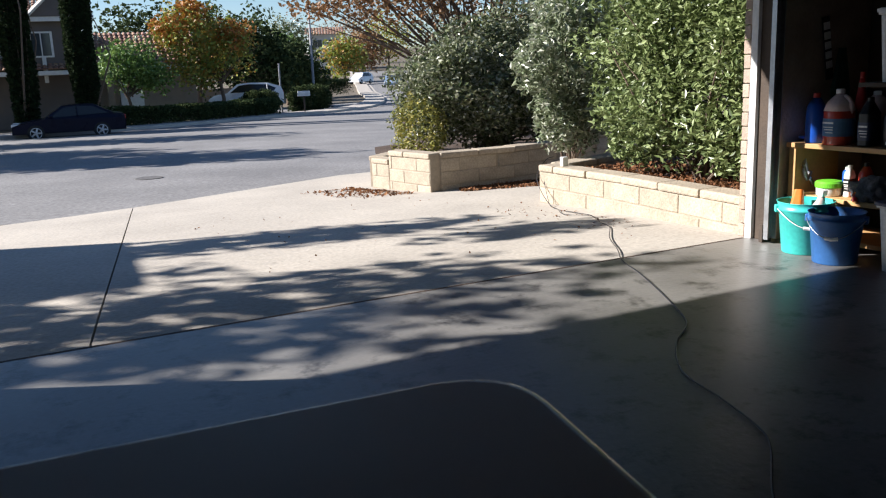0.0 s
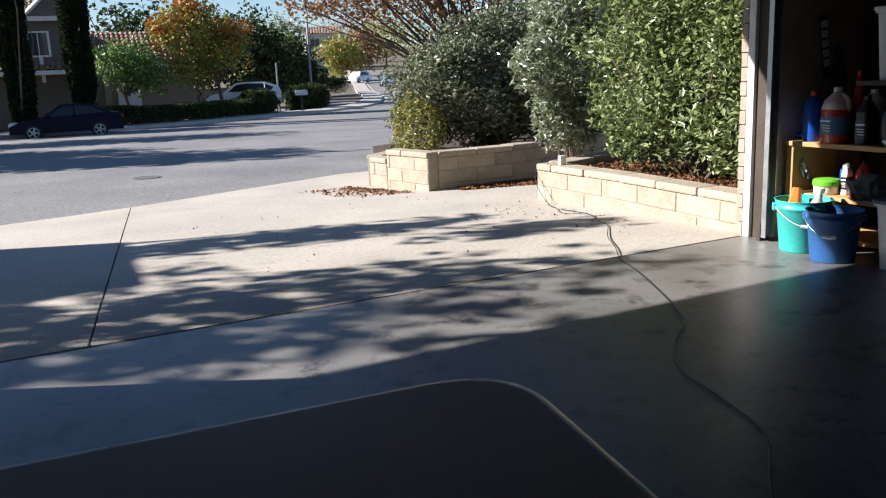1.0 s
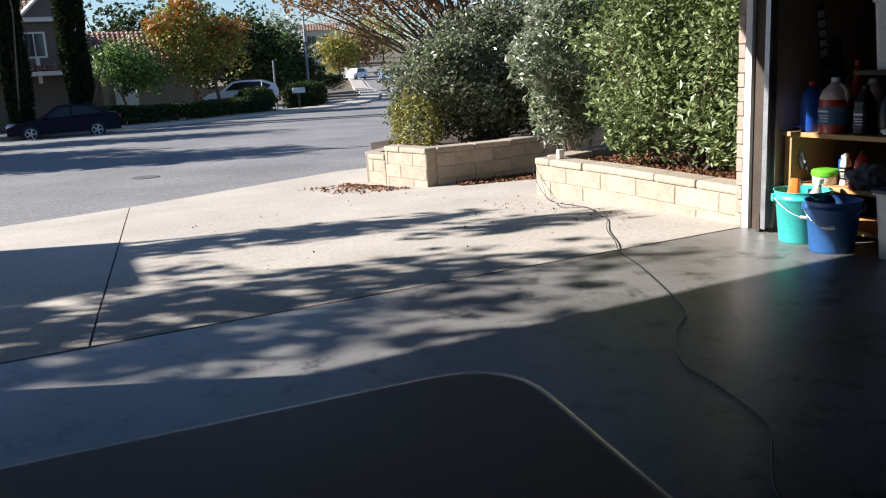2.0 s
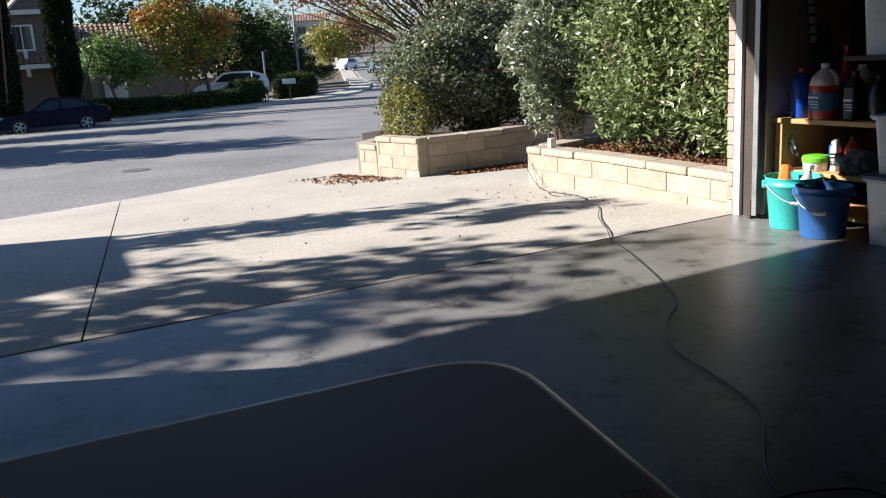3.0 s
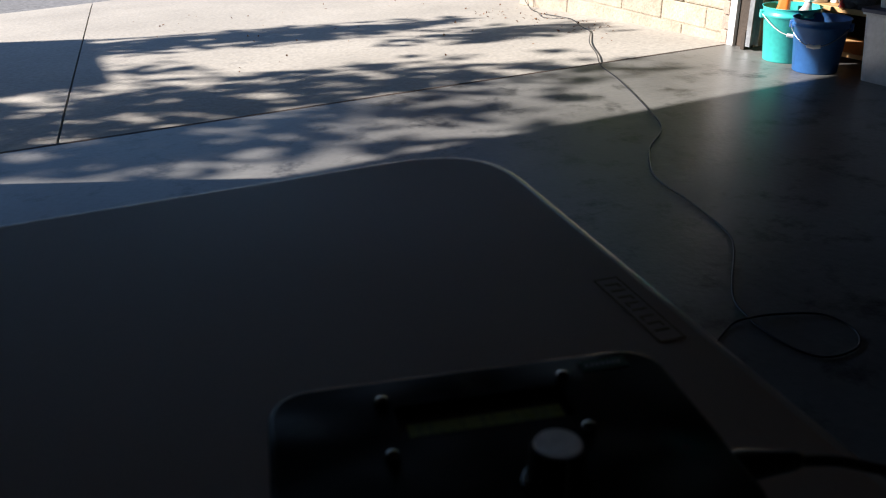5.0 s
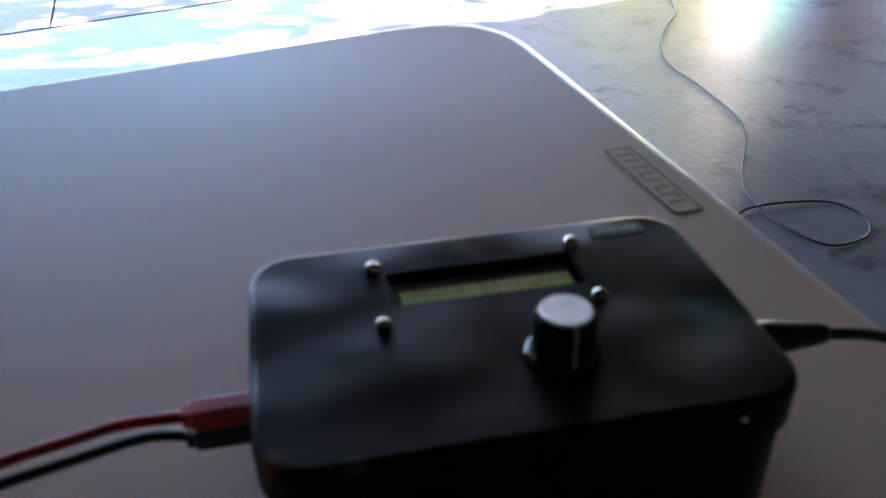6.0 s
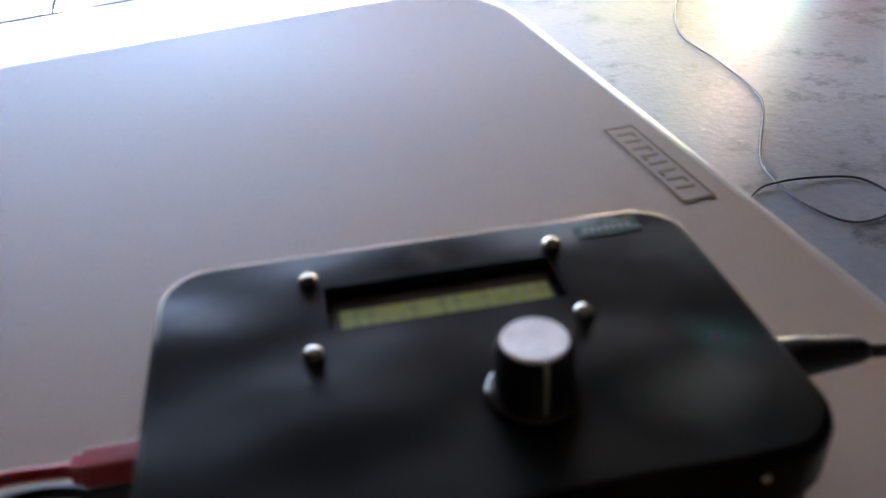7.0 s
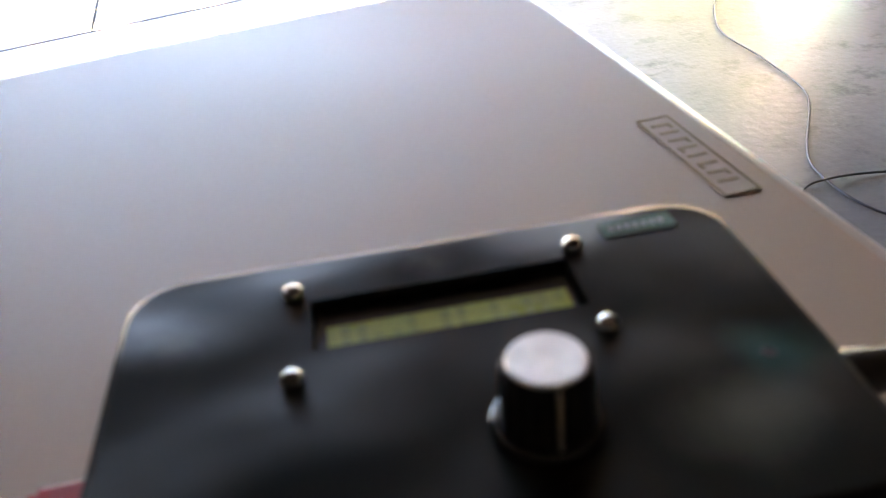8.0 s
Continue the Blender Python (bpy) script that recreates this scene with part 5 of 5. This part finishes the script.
for x0, x1, y0, y1 in ((-0.044, 0.044, -0.0092, -0.0084), (-0.044, 0.044, 0.0084, 0.0092), (-0.0448, -0.044, -0.0092, 0.0092), (0.044, 0.0448, -0.0092, 0.0092)):
    part("emblem_line", box(x0, x1, y0, y1, 0.0002, 0.0005), M_TABLELOGO, emblem)
for k in range(8):
    x = -0.036 + k * 0.0095
    part("emblem_bar", box(x, x + 0.0019, -0.0052, 0.0052, 0.0002, 0.0005), M_TABLELOGO, emblem)
    if k % 3 != 1:
        part("emblem_bar", box(x + 0.002, x + 0.0058, -0.0052 if k % 2 else 0.0036, -0.0036 if k % 2 else 0.0052, 0.0002, 0.0005), M_TABLELOGO, emblem)

dev = thing("instrument_box", pose(-3.4969, -3.1926, TOP, 0, 0, -16.6) @ Matrix.Scale(0.93, 4), "black metal instrument box with a knob and a small green display", "electronic device")
W, D, R0 = 0.1655, 0.1105, 0.017
shift = lambda pts: [(x - 0.003, y + 0.0095) for x, y in pts]
part("case", loft([(shift(rounded(W - 0.007, D - 0.007, R0 - 0.003)), 0.0), (shift(rounded(W - 0.004, D - 0.004, R0 - 0.002)), 0.003), (shift(rounded(W - 0.004, D - 0.004, R0 - 0.002)), 0.040)]), M_CASE, dev)
# lid with the display opening cut through it
bm = bmesh.new()
outl = shift(rounded(W, D, R0, 8))
wx0, wx1, wy0, wy1 = -0.0368, 0.0316, 0.0238, 0.0442
top_in = shift(rounded(W - 0.005, D - 0.005, R0 - 0.0022, 8))
rings = [[bm.verts.new((x, y, z)) for x, y in o] for o, z in ((outl, 0.040), (outl, 0.0525), (shift(rounded(W - 0.0015, D - 0.0015, R0 - 0.0007, 8)), 0.0543), (top_in, 0.055))]
for a, b in zip(rings, rings[1:]):
    for i in range(len(a)):
        bm.faces.new((a[i], a[(i + 1) % len(a)], b[(i + 1) % len(a)], b[i]))
hole = [(wx1, wy1), (wx0, wy1), (wx0, wy0), (wx1, wy0)]
hv = [bm.verts.new((x, y, 0.055)) for x, y in hole]
lv = [bm.verts.new((x, y, 0.046)) for x, y in hole]
t, q = rings[-1], len(rings[-1]) // 4
for c in range(4):
    arc = t[c * q:(c + 1) * q]
    for a, b in zip(arc, arc[1:]):
        bm.faces.new((a, b, hv[c]))
    nxt = t[((c + 1) * q) % len(t)]
    bm.faces.new((arc[-1], nxt, hv[(c + 1) % 4], hv[c]))
    bm.faces.new((hv[c], hv[(c + 1) % 4], lv[(c + 1) % 4], lv[c]))
bmesh.ops.recalc_face_normals(bm, faces=bm.faces)
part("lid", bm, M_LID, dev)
lcd = part("display", box(wx0 + 0.001, wx1 - 0.001, wy0 + 0.0002, wy1 - 0.0005, 0.0435, 0.0515), M_BLACKPL, dev)
part("display_glass", box(wx0 + 0.0035, wx1 - 0.003, wy0 + 0.0004, wy0 + 0.0112, 0.0520, 0.0525), M_LCD, lcd, "yellow-green liquid crystal panel")
rr = random.Random(5)
for row, yy in ((0, wy0 + 0.0065), (1, wy0 + 0.0012)):
    for k in range(14):
        if rr.random() < 0.78:
            x = wx0 + 0.007 + k * 0.0042
            part("display_bar", box(x, x + 0.0022, yy, yy + 0.0040, 0.0526, 0.05275), M_LCDTEXT, lcd)
for x, y in ((-0.0409, 0.0477), (0.0346, 0.0488), (-0.0418, 0.0136), (0.0329, 0.0139)):
    s = part("screw", lathe([(0.0030, 0.055), (0.0030, 0.0557), (0.0027, 0.0568), (0.0018, 0.0577), (0.0007, 0.0581)], 20), M_CHROME, dev, smooth=True)
    s.matrix_local = pose(x, y, 0)
    cr = part("slot", box(-0.0012, 0.0012, -0.0003, 0.0003, 0.0578, 0.0583), M_BLACKPL, s)
knob = part("knob", bmesh.new(), M_BLACKPL, dev)
bm = bmesh.new()
flute = lambda r, k: [((r * (1 + k * math.cos(18 * a))) * math.cos(a), (r * (1 + k * math.cos(18 * a))) * math.sin(a)) for a in np.linspace(0, 2 * math.pi, 90, endpoint=False)]
loft([(flute(0.0111, 0), 0.0), (flute(0.0111, 0), 0.002), (flute(0.0099, 0.015), 0.0035), (flute(0.0094, 0.02), 0.0155), (flute(0.0089, 0), 0.0168)], bm)
bm.to_mesh(knob.data)
bm.free()
knob.matrix_local = pose(0.0106, -0.0136, 0.0552)
part("cap", lathe([(0.0082, 0.0166), (0.0082, 0.0174), (0.0079, 0.0178), (0.003, 0.0177)], 40), M_BRUSHED, knob, "spun aluminium cap")
part("pointer", box(-0.0005, 0.0005, -0.0105, -0.0093, 0.002, 0.0165), M_WHITEPL, knob)
part("pointer", box(-0.0005, 0.0005, -0.0094, -0.0082, 0.0166, 0.0173), M_WHITEPL, knob)
part("bushing_nut", lathe([(0.0121, -0.0002), (0.0123, 0.0008), (0.0120, 0.0018), (0.0112, 0.0022)], 36), M_GLOSSBLACK, knob, "glossy black skirt ring", smooth=True)
tape = part("tape_label", box(-0.0103, 0.0103, -0.0036, 0.0036, 0.0551, 0.0554), M_GREENLABEL, dev)
tape.matrix_local = pose(0.0550, 0.0545, 0, 0, 0, 2)
for k in range(7):
    part("print_bar", box(-0.0085 + 0.0024 * k, -0.0070 + 0.0024 * k, -0.0010, 0.0010, 0.0554, 0.0556), M_PALETEXT, tape)
dent = part("dent", lathe([(0.0017, 0.0550), (0.0013, 0.0553), (0.0004, 0.0551)], 14), M_BLACKPL, dev)
dent.matrix_local = pose(0.0637, -0.0044, 0)
rivet = part("rivet", lathe([(0.0012, 0.0), (0.0010, 0.0006)], 12), M_BRUSHED, dev)
rivet.matrix_local = pose(0.0560, -0.0461, 0.0490, 90, 0, 0)
plug = part("power_plug", tube([(0.0800, 0.0125, 0.027), (0.098, 0.0120, 0.027), (0.103, 0.0118, 0.0268), (0.122, 0.0112, 0.026), (0.125, 0.0110, 0.0258)], [0.0062, 0.0066, 0.0064, 0.0042, 0.0030], 16), M_BLACKPL, dev, smooth=True)
part("barrel", tube([(0.0785, 0.0125, 0.027), (0.0835, 0.0125, 0.027)], 0.0072, 16), M_CHROME, plug)
part("power_lead", tube(smooth_line([(0.123, 0.0110, 0.0258), (0.15, 0.0100, 0.020), (0.185, 0.002, 0.004), (0.24, -0.02, -0.05), (0.26, -0.03, -0.3), (0.27, -0.03, -0.728)], 6), 0.0024, 8), M_CABLE, dev, smooth=True)
for dz, m, nm in ((0.026, M_REDPL, "red_connector"), (0.017, M_BLACKPL, "black_connector")):
    c = part(nm, box(-0.1085, -0.0855, 0.0125, 0.0210, dz - 0.004, dz + 0.004, 0.001), m, dev)
    part("latch", box(-0.1115, -0.1080, 0.0135, 0.0200, dz - 0.003, dz + 0.003, 0.0008), m, c)
part("red_lead", tube(smooth_line([(-0.110, 0.0168, 0.026), (-0.130, 0.0195, 0.0245), (-0.15, 0.0190, 0.021), (-0.19, 0.015, 0.015), (-0.25, 0.006, 0.007), (-0.34, -0.006, 0.0025)], 6), 0.0021, 8), M_REDWIRE, dev, smooth=True)
part("black_lead", tube(smooth_line([(-0.110, 0.0168, 0.017), (-0.125, 0.0178, 0.0185), (-0.15, 0.0145, 0.016), (-0.19, 0.009, 0.011), (-0.25, -0.001, 0.005), (-0.34, -0.013, 0.0025)], 6), 0.0021, 8), M_CABLE, dev, smooth=True)
